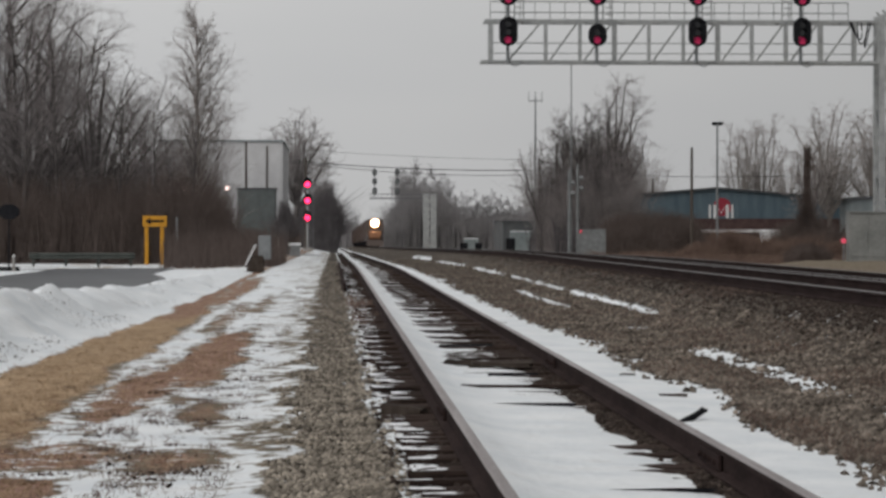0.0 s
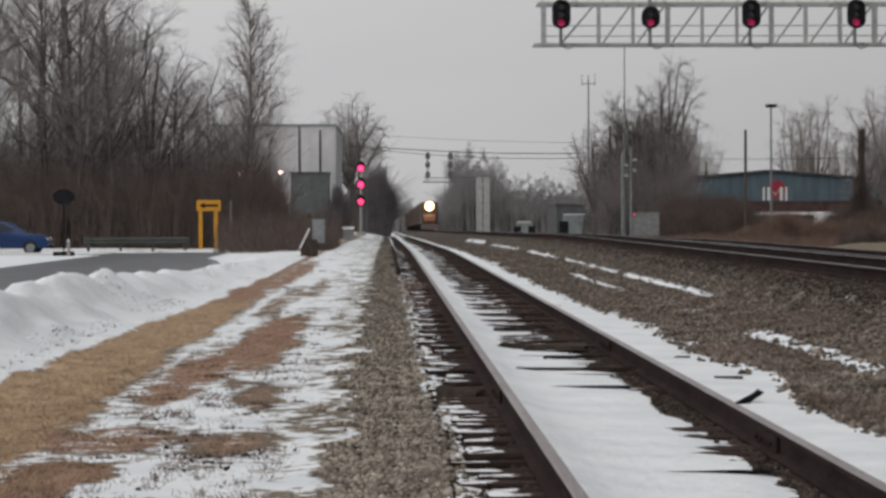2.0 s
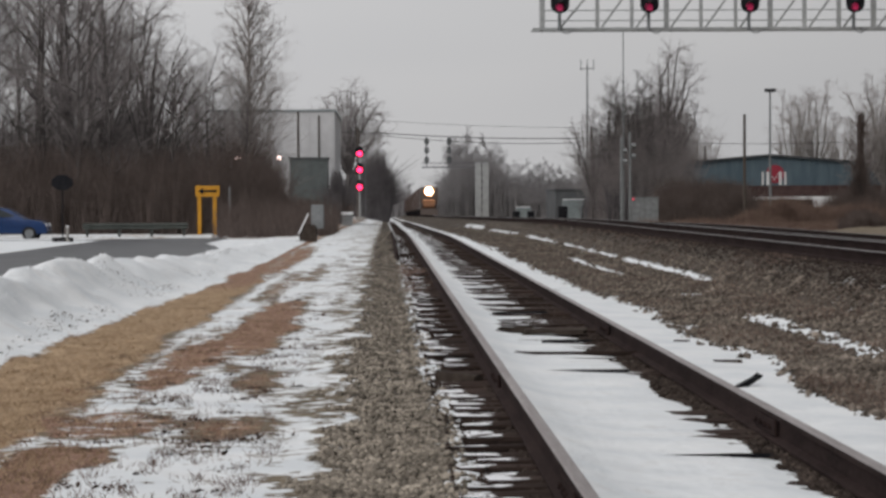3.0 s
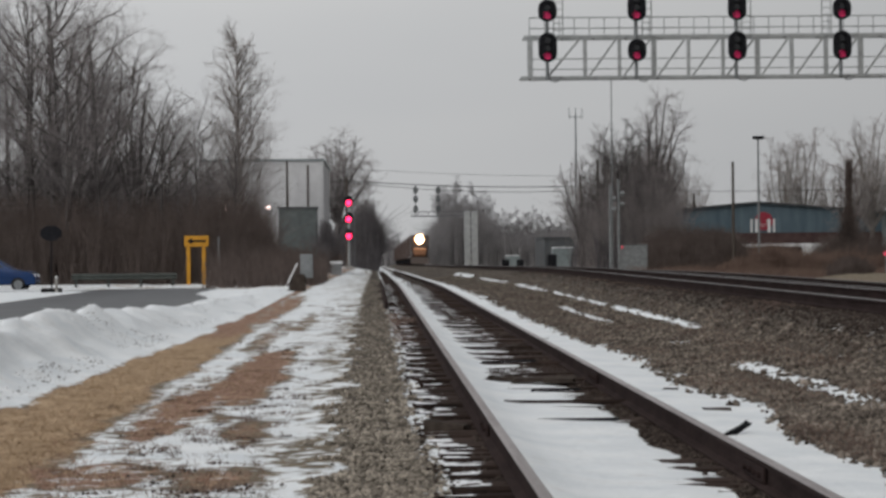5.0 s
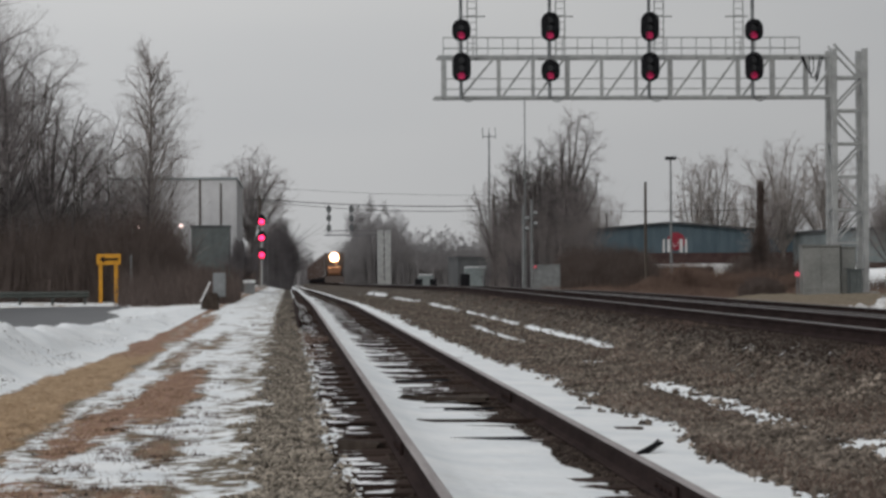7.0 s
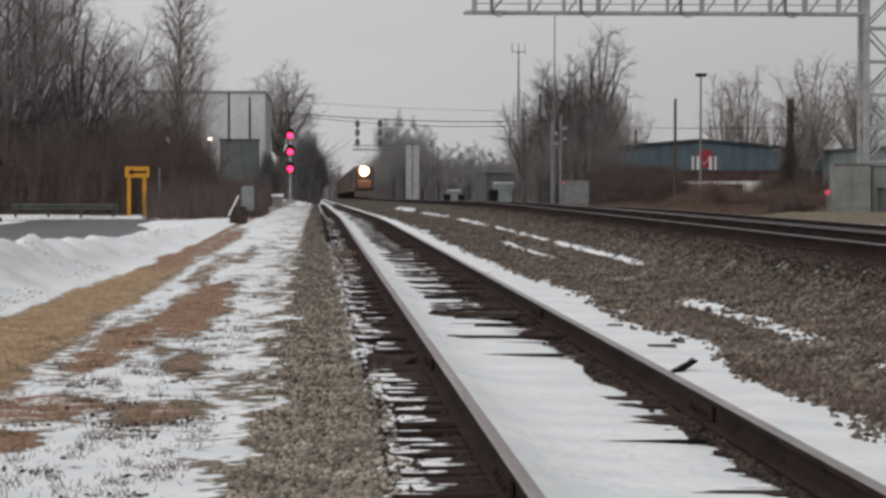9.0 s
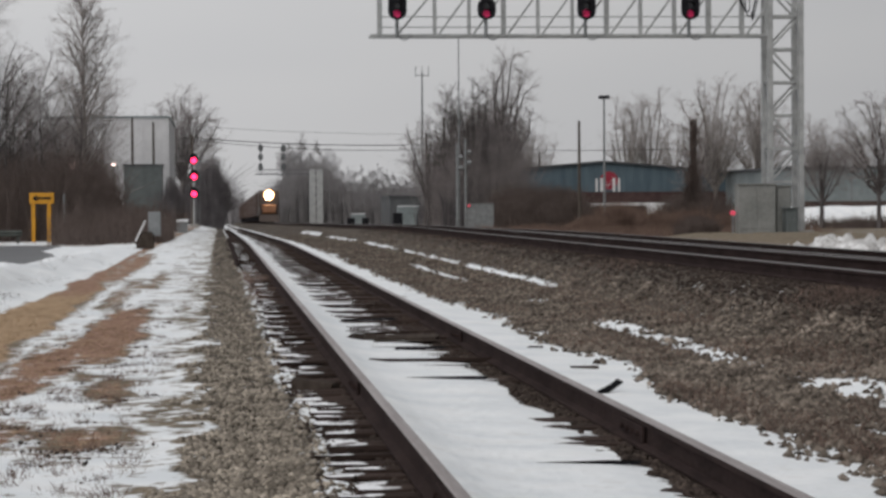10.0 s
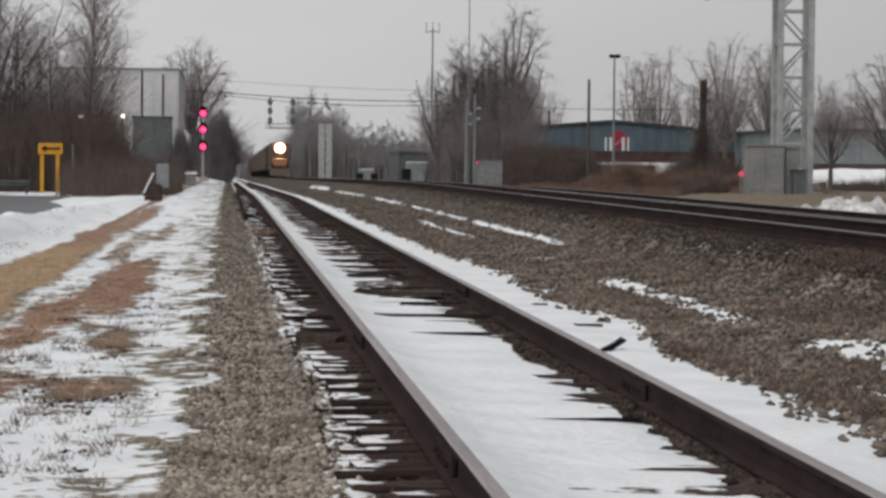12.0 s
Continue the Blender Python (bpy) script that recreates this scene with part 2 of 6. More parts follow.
def ground_material():
    """Snow, dead grass and gravel, laid out by what lies where, with ragged edges."""
    m = bpy.data.materials.new("winter_ground")
    m.use_nodes = True
    n, l = m.node_tree.nodes, m.node_tree.links
    b = n["Principled BSDF"]
    b.inputs["Roughness"].default_value = 0.9
    b.inputs["Specular IOR Level"].default_value = 0.05
    geo = n.new("ShaderNodeNewGeometry")

    def noise_at(scale, detail, stretch=(1, 1, 1)):
        mp = n.new("ShaderNodeMapping")
        mp.inputs["Scale"].default_value = stretch
        l.new(geo.outputs["Position"], mp.inputs["Vector"])
        t = n.new("ShaderNodeTexNoise")
        t.inputs["Scale"].default_value, t.inputs["Detail"].default_value = scale, detail
        l.new(mp.outputs[0], t.inputs["Vector"])
        t.inputs["Roughness"].default_value = 0.62
        return t.outputs[0]

    def ramp(v, c0, c1, p0=0.35, p1=0.65):
        r = n.new("ShaderNodeValToRGB")
        r.color_ramp.elements[0].position, r.color_ramp.elements[0].color = p0, (*c0, 1)
        r.color_ramp.elements[1].position, r.color_ramp.elements[1].color = p1, (*c1, 1)
        l.new(v, r.inputs[0])
        return r.outputs[0]

    def mask(attr, rag, amp):
        a = n.new("ShaderNodeAttribute")
        a.attribute_name = attr
        m1 = n.new("ShaderNodeMath")
        m1.operation = "MULTIPLY_ADD"
        m1.inputs[1].default_value = amp
        l.new(rag, m1.inputs[0])
        l.new(a.outputs["Fac"], m1.inputs[2])
        mr = n.new("ShaderNodeMapRange")
        mr.inputs["From Min"].default_value, mr.inputs["From Max"].default_value = 0.40 + amp / 2, 0.60 + amp / 2
        l.new(m1.outputs[0], mr.inputs[0])
        return mr.outputs[0]

    def mix(f, a, c):
        x = n.new("ShaderNodeMix")
        x.data_type = "RGBA"
        l.new(f, x.inputs[0])
        l.new(a, x.inputs[6])
        l.new(c, x.inputs[7])
        return x.outputs[2]

    rag = noise_at(9.0, 8, (1, 0.8, 1))
    rag2 = noise_at(6.5, 10, (1, 0.9, 1))
    speck = noise_at(30, 3)
    # gravel tone is darkened for the shade between its stones
    gravel = ramp(noise_at(22, 4), (0.036, 0.030, 0.026), (0.145, 0.123, 0.103))
    earth = ramp(noise_at(9, 5), (0.11, 0.092, 0.07), (0.26, 0.215, 0.16))
    grass = ramp(noise_at(7, 6, (1, 0.5, 1)), (0.26, 0.178, 0.108), (0.50, 0.365, 0.24))
    weeds = ramp(noise_at(9, 6, (1, 0.5, 1)), (0.18, 0.105, 0.075), (0.40, 0.262, 0.20))
    snow = ramp(noise_at(1.3, 9), (0.725, 0.758, 0.785), (0.875, 0.892, 0.902))
    col = mix(mask("gravel", rag, 0.5), earth, gravel)
    col = mix(mask("grass", rag2, 1.3), col, grass)
    col = mix(mask("weed", rag, 1.2), col, weeds)
    grime = n.new("ShaderNodeMapRange")
    grime.inputs["From Min"].default_value, grime.inputs["From Max"].default_value = 0.56, 0.76
    grime.inputs["To Max"].default_value = 0.45
    l.new(noise_at(2.6, 9), grime.inputs[0])
    slush = ramp(speck, (0.36, 0.35, 0.34), (0.55, 0.545, 0.54))
    snow = mix(grime.outputs[0], snow, slush)
    snowy = mask("snow", rag2, 2.0)
    col = mix(snowy, col, snow)
    l.new(col, b.inputs["Base Color"])
    bp = n.new("ShaderNodeBump")
    bp.inputs["Strength"].default_value, bp.inputs["Distance"].default_value = 0.6, 0.06
    l.new(noise_at(7, 8), bp.inputs["Height"])
    l.new(bp.outputs[0], b.inputs["Normal"])
    return m


GROUND = ground_material()


# ---- mesh helpers ----
def part(name, bm, material, parent=None, label="", smooth=False):
    me = bpy.data.meshes.new(name)
    bm.to_mesh(me)
    bm.free()
    me.materials.append(material)
    if smooth:
        for p in me.polygons:
            p.use_smooth = True
    ob = new(name, me)
    ob.parent = parent
    if label:
        tagged(ob, label)
    return ob


def thing(name, label, category, m=None, group="", kind=""):
    ob = new(name)
    ob.empty_display_size = 0.2
    if m is not None:
        ob.matrix_world = m
    return tagged(ob, label, category, group, kind)


def box(bm, x0, x1, y0, y1, z0, z1, bevel=0.0):
    r = bmesh.ops.create_cube(bm, size=1, matrix=Matrix.LocRotScale(((x0 + x1) / 2, (y0 + y1) / 2, (z0 + z1) / 2), None, (x1 - x0, y1 - y0, z1 - z0)))
    if bevel:
        edges = list({e for v in r["verts"] for e in v.link_edges})
        bmesh.ops.bevel(bm, geom=edges, offset=bevel, segments=2, profile=0.5, affect="EDGES")


def rod(bm, p, q, r0, r1=None, sides=6):
    p, q = Vector(p), Vector(q)
    d = q - p
    m = Matrix.Translation((p + q) / 2) @ d.to_track_quat("Z", "Y").to_matrix().to_4x4()
    bmesh.ops.create_cone(bm, cap_ends=True, segments=sides, radius1=r0, radius2=r0 if r1 is None else r1, depth=d.length, matrix=m)


def bar(bm, p, q, w, h=None):
    """A square bar from p to q."""
    p, q = Vector(p), Vector(q)
    d = q - p
    m = Matrix.Translation((p + q) / 2) @ d.to_track_quat("Z", "Y").to_matrix().to_4x4() @ Matrix.Diagonal((w, h or w, d.length, 1))
    bmesh.ops.create_cube(bm, size=1, matrix=m)


def made(name, verts, faces, material, parent=None, smooth=False):
    me = bpy.data.meshes.new(name)
    me.from_pydata(verts, [], faces)
    me.materials.append(material)
    if smooth:
        me.polygons.foreach_set("use_smooth", [True] * len(me.polygons))
    ob = new(name, me)
    ob.parent = parent
    return ob


def prism(bm, outline, y0, y1):
    """The outline in x and z, drawn out along y."""
    a = [bm.verts.new((x, y0, z)) for x, z in outline]
    c = [bm.verts.new((x, y1, z)) for x, z in outline]
    bm.faces.new(a)
    bm.faces.new(c[::-1])
    for i in range(len(a)):
        j = (i + 1) % len(a)
        bm.faces.new((a[j], a[i], c[i], c[j]))
    bmesh.ops.recalc_face_normals(bm, faces=bm.faces)


def prism_x(bm, outline, x0, x1):
    """The outline in y and z, drawn out along x."""
    a = [bm.verts.new((x0, y, z)) for y, z in outline]
    c = [bm.verts.new((x1, y, z)) for y, z in outline]
    bm.faces.new(a)
    bm.faces.new(c[::-1])
    for i in range(len(a)):
        j = (i + 1) % len(a)
        bm.faces.new((a[j], a[i], c[i], c[j]))
    bmesh.ops.recalc_face_normals(bm, faces=bm.faces)


def sweep(bm, pts, r, sides=5):
    """One unbroken thin tube through the points."""
    pts = [Vector(p) for p in pts]
    rings = []
    for i, p in enumerate(pts):
        d = (pts[min(i + 1, len(pts) - 1)] - pts[max(i - 1, 0)]).normalized()
        q = d.to_track_quat("Z", "Y")
        rings.append([bm.verts.new(p + q @ Vector((r * math.cos(2 * math.pi * k / sides), r * math.sin(2 * math.pi * k / sides), 0))) for k in range(sides)])
    for a, b in zip(rings, rings[1:]):
        for k in range(sides):
            bm.faces.new((a[k], a[(k + 1) % sides], b[(k + 1) % sides], b[k]))
    bm.faces.new(rings[0][::-1])
    bm.faces.new(rings[-1])


# ---- the lie of the land ----
def clamp(v, a=0.0, b=1.0):
    return max(a, min(b, v))


def step(v, a, b):
    t = clamp((v - a) / (b - a))
    return t * t * (3 - 2 * t)


def lerp_table(table, x):
    if x <= table[0][0]:
        return table[0][1]
    for (x0, z0), (x1, z1) in zip(table, table[1:]):
        if x <= x1:
            return z0 + (z1 - z0) * (x - x0) / (x1 - x0)
    return table[-1][1]


def dip(x, y):
    """The line falls away in the distance, more so on the railway side."""
    k = 0.0029 + 0.0027 * clamp((x + 4) / 4)
    soft = 15.0
    t = y - 95
    d = 0 if t < -soft else (t if t > soft else (t + soft) ** 2 / (4 * soft))
    return -k * min(d, 800)


PROFILE = [(-60, -0.1), (-12.6, -0.12), (-12.2, -0.16), (-5.6, -0.16), (-5.2, -0.1), (-2.4, -0.06), (-0.7, -0.07), (-0.4, -0.05), (0.1, -0.07), (0.30, -0.04), (0.42, -0.035), (0.52, -0.055), (0.8, -0.055),
           (0.875, 0.0), (0.91, 0.125), (1.0, 0.10), (1.14, 0.052), (1.35, 0.02), (1.8, 0.010), (2.0, 0.0), (2.15, -0.012), (2.36, -0.02), (2.43, 0.0), (2.5, 0.05), (2.95, 0.045), (3.3, 0.015), (3.7, 0.03), (4.45, 0.07), (5.25, 0.17), (5.7, 0.50), (5.95, 0.585), (8.5, 0.592),
           (9.1, 0.47), (9.9, 0.39), (12.9, 0.385), (13.9, 0.22), (17, 0.08), (22, 0.02), (60, 0.1)]


def crest(y):
    return -5.1 + 0.016 * (y - 35)


def bank(x, y):
    """The ploughed snow along the road."""
    if y > 112:
        return 0
    c = crest(y)
    w = 0.62 if x < c else 0.80
    lump = 0.95 + 0.3 * noise.noise((x * 0.6, y * 0.16, 3.0)) + 0.26 * noise.noise((x * 1.7, y * 0.6, 8.0)) + 0.2 * noise.noise((x * 3, y * 0.9, 5.0)) + 0.10 * noise.noise((x * 4, y * 0.5, 2.0)) + 0.08 * noise.noise((x * 7, y * 1.1, 4.0))
    tall = 0.68 - 0.40 * step(y, 36, 64) - 0.14 * step(y, 64, 90)
    return tall * math.exp(-((x - c) / w) ** 2) * lump * (1 - step(y, 96, 111))


def height(x, y):
    z = lerp_table(PROFILE, x) + dip(x, y)
    if x < -2.4 and y > 112:
        z += 0.06 * noise.noise((x * 0.2, y * 0.2, 1.0))
    if 0.95 < x < 2.1:
        z += 0.018 * noise.noise((x * 0.9, y * 1.7, 6.0)) + 0.016 * noise.noise((x * 0.5, y * 0.6, 9.0)) - 0.03 * step(y, 22, 36) * step(x, 1.05, 1.5)
    elif 0.34 < x < 0.78:
        z += 0.014 * noise.noise((x * 1.2, y * 3.1, 3.0)) + 0.012 * noise.noise((x * 4.0, y * 5.0, 1.0))
    elif x < -3.2 and x > -7 and y < 112:
        z += 0.06 * noise.noise((x * 2.2, y * 0.7, 4.0)) + 0.03 * noise.noise((x * 4, y * 1.5, 4.0))
    if 15 < x < 30 and 84 < y < 124:
        r = ((x - 22.8) / 4.6) ** 2 + ((y - 107) / 15) ** 2
        z += 0.30 * (1 - step(r, 0.25, 1.0)) * (1 + 0.25 * noise.noise((x * 1.1, y * 0.4, 2.0)))
    return z + bank(x, y) if -9 < x < -2 else z


PATCHES = [(-1.95, 26, 0.26, 4.5, 1.0), (-1.5, 33, 0.34, 7.0, 1.0), (-2.0, 17.8, 0.45, 1.0, 0.8), (-1.1, 17.6, 0.3, 0.8, 0.62), (-1.15, 22, 0.2, 1.2, 0.55), (-2.15, 13.6, 0.3, 1.1, 1.2),
           (-1.9, 48, 0.22, 8, 0.55), (-2.5, 70, 0.3, 16, 0.8), (-1.5, 56, 0.18, 6, 0.5), (-2.0, 15.4, 0.3, 0.7, 1.1)]
STREAKS = [(5.2, 40, 59, 0.11), (5.2, 57, 78, 0.07), (5.18, 78, 98, 0.12), (5.2, 102, 132, 0.14), (4.4, 21.0, 33, 0.23), (4.4, 46, 64, 0.13), (4.45, 36, 40, 0.14), (4.6, 14.5, 22.5, 0.42), (3.95, 13.8, 18, 0.26), (5.3, 140, 175, 0.2), (4.75, 26, 28, 0.1)]


def cover(x, y):
    """How much snow, dead grass and gravel lies at a place."""
    n1 = noise.noise((x * 0.8, y * 0.25, 0.0))
    n2 = noise.noise((x * 2.2, y * 0.7, 5.0))
    n3 = noise.noise((x * 6.0, y * 2.6, 7.0))
    snow, grass, gravel, weed = 0.0, 0.0, 0.0, 0.0
    if x < -3.0:
        foot = crest(y) + 1.45 + 0.2 * n1
        snow = 1 - step(x, foot, foot + 0.25)
        grass = 1 - snow
        if y > 118:
            snow = 0.62 + 0.5 * n1
            grass = 0.6
    if -3.9 < x < -0.2:
        edge = -2.42 + 0.28 * n1 + 0.2 * n2 + 0.1 * n3 - 0.45 * step(y, 42, 70)
        g = (1 - step(x, edge - 0.3, edge + 0.3)) * (1 if x >= -3.0 else grass)
        weed = g * 0.95 * step(y, 36, 56)
        for px, py, rx, ry, a in PATCHES:
            d = ((x - px) / rx) ** 2 + ((y - py) / ry) ** 2
            pg = 0.82 * a * (1 - step(d + 0.9 * n2 + 0.5 * n3, 0.1, 2.3))
            weed = max(weed, pg)
            g = max(g, pg)
        grass = max(grass, g)
        if x >= -3.0:
            snow = 0.80 + 0.25 * n1 + 0.3 * n2 + 0.25 * n3 - 1.0 * g - 0.11 * step(x, -1.9, -1.2) - 0.08 * step(x, -1.1, -0.5)
            snow -= 0.1 * step(y, 70, 130)
        else:
            snow = min(snow, 1 - g)
        gr = step(x, -0.6 + 0.24 * n2 + 0.16 * n3, -0.2 + 0.24 * n2 + 0.16 * n3)
        gravel = gr
        snow *= 1 - gr
    if x >= -0.2:
        gravel = 1
        if x < 0.35:
            snow = 0.12 + 0.25 * n2 + 0.55 * step(x, 0.2, 0.3) * (0.7 + 0.5 * n3)
        elif x < 0.80:
            snow = 0.72 - 2.2 * max(0, x - 0.42) + 0.25 * n1 + 0.3 * n2
        elif x < 2.36:
            snow = 1 - step(x + 0.16 * n2 + 0.12 * n3 + 0.24 * step(y, 23, 40) * (0.75 + 1.5 * n2) - 0.13 * (1 - step(y, 16, 26)), 1.93, 2.15)
            if y > 60:
                snow -= 0.35 * step(y, 50, 110) * (0.6 + n2)
        elif x < 4.1:
            e = 3.40 + 0.28 * n1 + 0.28 * n2 + 0.22 * n3 - 0.16 * step(y, 22, 60)
            snow = (1 - step(x, e - 0.35, e + 0.35)) * (1 if x > 2.44 else 0)
        if 3.8 < x < 6:
            for sx, y0, y1, w in STREAKS:
                if y0 < y < y1 and abs(x - sx + 0.05 * n1) < w * 1.6:
                    s = (1 - step(abs(x - sx + 0.05 * n1), w * 0.2, w * 1.6)) * min(1, (y - y0) / 2.5, (y1 - y) / 2.5)
                    snow = max(snow, 0.82 * s + 0.5 * n2 * s + 0.6 * n3 * s)
        if 3.6 < x < 6.2:
            snow = max(snow, 0.32 * step(n1 + 0.9 * n3 + 0.5 * n2, 0.42, 0.9) + 0.12 * step(n3, 0.2, 0.6))
        if x > 14:
            snow = 0.22 + 0.45 * n1
            gravel = 0.3
            if 84 < y < 124 and ((x - 22.8) / 4.9) ** 2 + ((y - 107) / 16) ** 2 < 1:
                snow, gravel = 0.05 + 0.2 * n2, 0.0
    return clamp(snow), clamp(grass), clamp(gravel), clamp(weed)


def axis(stops):
    """Coordinates from (start, spacing) to the next start."""
    out = []
    for (a, s), (b, _) in zip(stops, stops[1:]):
        k = max(1, round((b - a) / s))
        out += [a + (b - a) * i / k for i in range(k)]
    return out + [stops[-1][0]]


def build_ground():
    xs = axis([(-2500, 600), (-200, 40), (-60, 8), (-14, 0.6), (-6.5, 0.14), (-3.2, 0.1), (0.8, 0.035), (1.15, 0.1), (2.0, 0.06), (2.5, 0.1), (4.5, 0.12), (6.8, 0.4), (15, 0.7), (29, 4), (60, 40), (200, 600), (2500, 1)])
    ys = axis([(-600, 150), (-20, 4), (8, 0.14), (30, 0.3), (60, 0.7), (130, 3), (260, 12), (700, 100), (1500, 700), (4500, 1)])
    verts = [(x, y, height(x, y) + 0.012 * noise.noise((x * 2, y * 2, 2.0))) for y in ys for x in xs]
    nx = len(xs)
    faces = [(j * nx + i, j * nx + i + 1, (j + 1) * nx + i + 1, (j + 1) * nx + i) for j in range(len(ys) - 1) for i in range(nx - 1)]
    ob = made("ground", verts, faces, GROUND, smooth=True)
    c = [cover(x, y) for y in ys for x in xs]
    for k, name in enumerate(("snow", "grass", "gravel", "weed")):
        a = ob.data.attributes.new(name, "FLOAT", "POINT")
        a.data.foreach_set("value", [v[k] for v in c])
    tagged(ob, "snow-dusted ground with dead grass and gravel beside the railway", "ground", kind="structure")


build_ground()


# ---- railway tracks ----
RAIL_SHAPE = [(-0.07, 0.0), (0.07, 0.0), (0.07, 0.012), (0.012, 0.03), (0.01, 0.125), (0.036, 0.135), (0.036, 0.165), (0.028, 0.172), (-0.028, 0.172), (-0.036, 0.165), (-0.036, 0.135), (-0.01, 0.125), (-0.012, 0.03), (-0.07, 0.012)]


def rail(x, z, y0, y1, parent, head=RAILTOP):
    """One rail of flat-bottomed section that follows the fall of the line."""
    ys = axis([(y0, 10), (75, 4), (130, 30), (y1, 1)]) if y0 < 60 else axis([(y0, 4), (y1, 1)])
    k = len(RAIL_SHAPE)
    verts = [(x + a, y, z + b + dip(1.6, y)) for y in ys for a, b in RAIL_SHAPE]
    faces = [(j * k + i, j * k + (i + 1) % k, (j + 1) * k + (i + 1) % k, (j + 1) * k + i) for j in range(len(ys) - 1) for i in range(k)]
    faces.append(tuple(range(k))[::-1])
    ob = made("rail", verts, faces, RUST, parent)
    ob.data.materials.append(head)
    for p in ob.data.polygons:
        p.material_index = 1 if p.center.z - dip(1.6, p.center.y) > z + 0.166 else 0
    tagged(ob, "rusty steel rail with a dull worn head")
    return ob


def tie_mesh(seed):
    rng = random.Random(seed)
    bm = bmesh.new()
    box(bm, -1.17, 1.17, -0.085, 0.085, -0.17, 0.0)
    bmesh.ops.subdivide_edges(bm, edges=[e for e in bm.edges if abs(e.verts[0].co.x - e.verts[1].co.x) > 1], cuts=4)
    for v in bm.verts:
        v.co += Vector((rng.uniform(-0.04, 0.04) if abs(v.co.x) > 1.1 else 0, rng.uniform(-0.012, 0.012), rng.uniform(-0.018, 0.006)))
    me = bpy.data.meshes.new("tie")
    bm.to_mesh(me)
    bm.free()
    me.materials.append(TIE)
    return me


def joined_ties(x, z, y0, y1, parent, material=TIE):
    rng = random.Random(4)
    verts, faces = [], []
    y = y0
    while y < y1:
        b = len(verts)
        zz = z + dip(1.6, y)
        verts += [(x + sx * 1.2, y + sy * 0.11, zz - (0.17 if sz < 0 else rng.uniform(0, 0.015))) for sz in (-1, 1) for sy in (-1, 1) for sx in (-1, 1)]
        faces += [(b, b + 1, b + 3, b + 2), (b + 4, b + 6, b + 7, b + 5), (b, b + 4, b + 5, b + 1), (b + 2, b + 3, b + 7, b + 6), (b, b + 2, b + 6, b + 4), (b + 1, b + 5, b + 7, b + 3)]
        y += 0.54
    ob = made("tie_row", verts, faces, material, parent)
    tagged(ob, kind="stuff")


def siding():
    t = thing("siding_track", "snow-covered siding track with rusty rails on old ties", "track", kind="structure")
    for x in (0.87, 2.37):
        rail(x, 0.008, -80, 330, t)
    for x, y in ((0.87, 12.1), (0.87, 20.2), (2.37, 15.9), (2.37, 27.8)):
        for side in (-1, 1):
            bm = bmesh.new()
            box(bm, -0.012, 0.012, -0.42, 0.42, -0.05, 0.05, 0.006)
            for k in range(4):
                rod(bm, (0, -0.3 + k * 0.2, 0), (side * 0.035, -0.3 + k * 0.2, 0), 0.018)
            o = part("joint_bar", bm, RUST, t)
            o.location = (x + side * 0.03, y, 0.085)
    joined_ties(1.62, -0.01, 118, 330, t)
    joined_ties(1.62, -0.02, -80, 6.8, t)
    return t


def main_track(x, label, low=0.0):
    t = thing("main_track", label, "track", kind="structure")
    for s in (-0.75, 0.75):
        rail(x + s, 0.608 - low, -80, 900, t, RAIL_SHINY)
    joined_ties(x, 0.60 - low, -80, 420, t, TIE_DARK)


SIDING = siding()
main_track(7.2, "main line track on raised dark ballast")
main_track(11.4, "second main line track on lower dark ballast", 0.2)


# ---- road ----
def road():
    xs = [-12.2, -9, -5.7]
    verts, faces = [], []
    ys = axis([(-300, 30), (0, 6), (112, 2), (118, 1)])
    for y in ys:
        for x in xs:
            edge = x - 1.5 * step(y, 88, 104) if x == -5.7 else x
            verts.append((edge, y, -0.13 + dip(x, y) + (0.03 if x == -9 else 0)))
    for j in range(len(ys) - 1):
        for i in range(2):
            a = j * 3 + i
            faces.append((a, a + 1, a + 4, a + 3))
    n = len(verts)
    ex = axis([(-120, 20), (-12.2, 1)])
    for x in ex:
        for y in (111.5, 118):
            verts.append((x, y, -0.13 + dip(x, y)))
    for i in range(len(ex) - 1):
        a = n + i * 2
        faces.append((a, a + 2, a + 3, a + 1))
    ob = made("road", verts, faces, ASPHALT)
    tagged(ob, "damp grey asphalt road beside snowbanks, bending away", "road", kind="structure")


road()


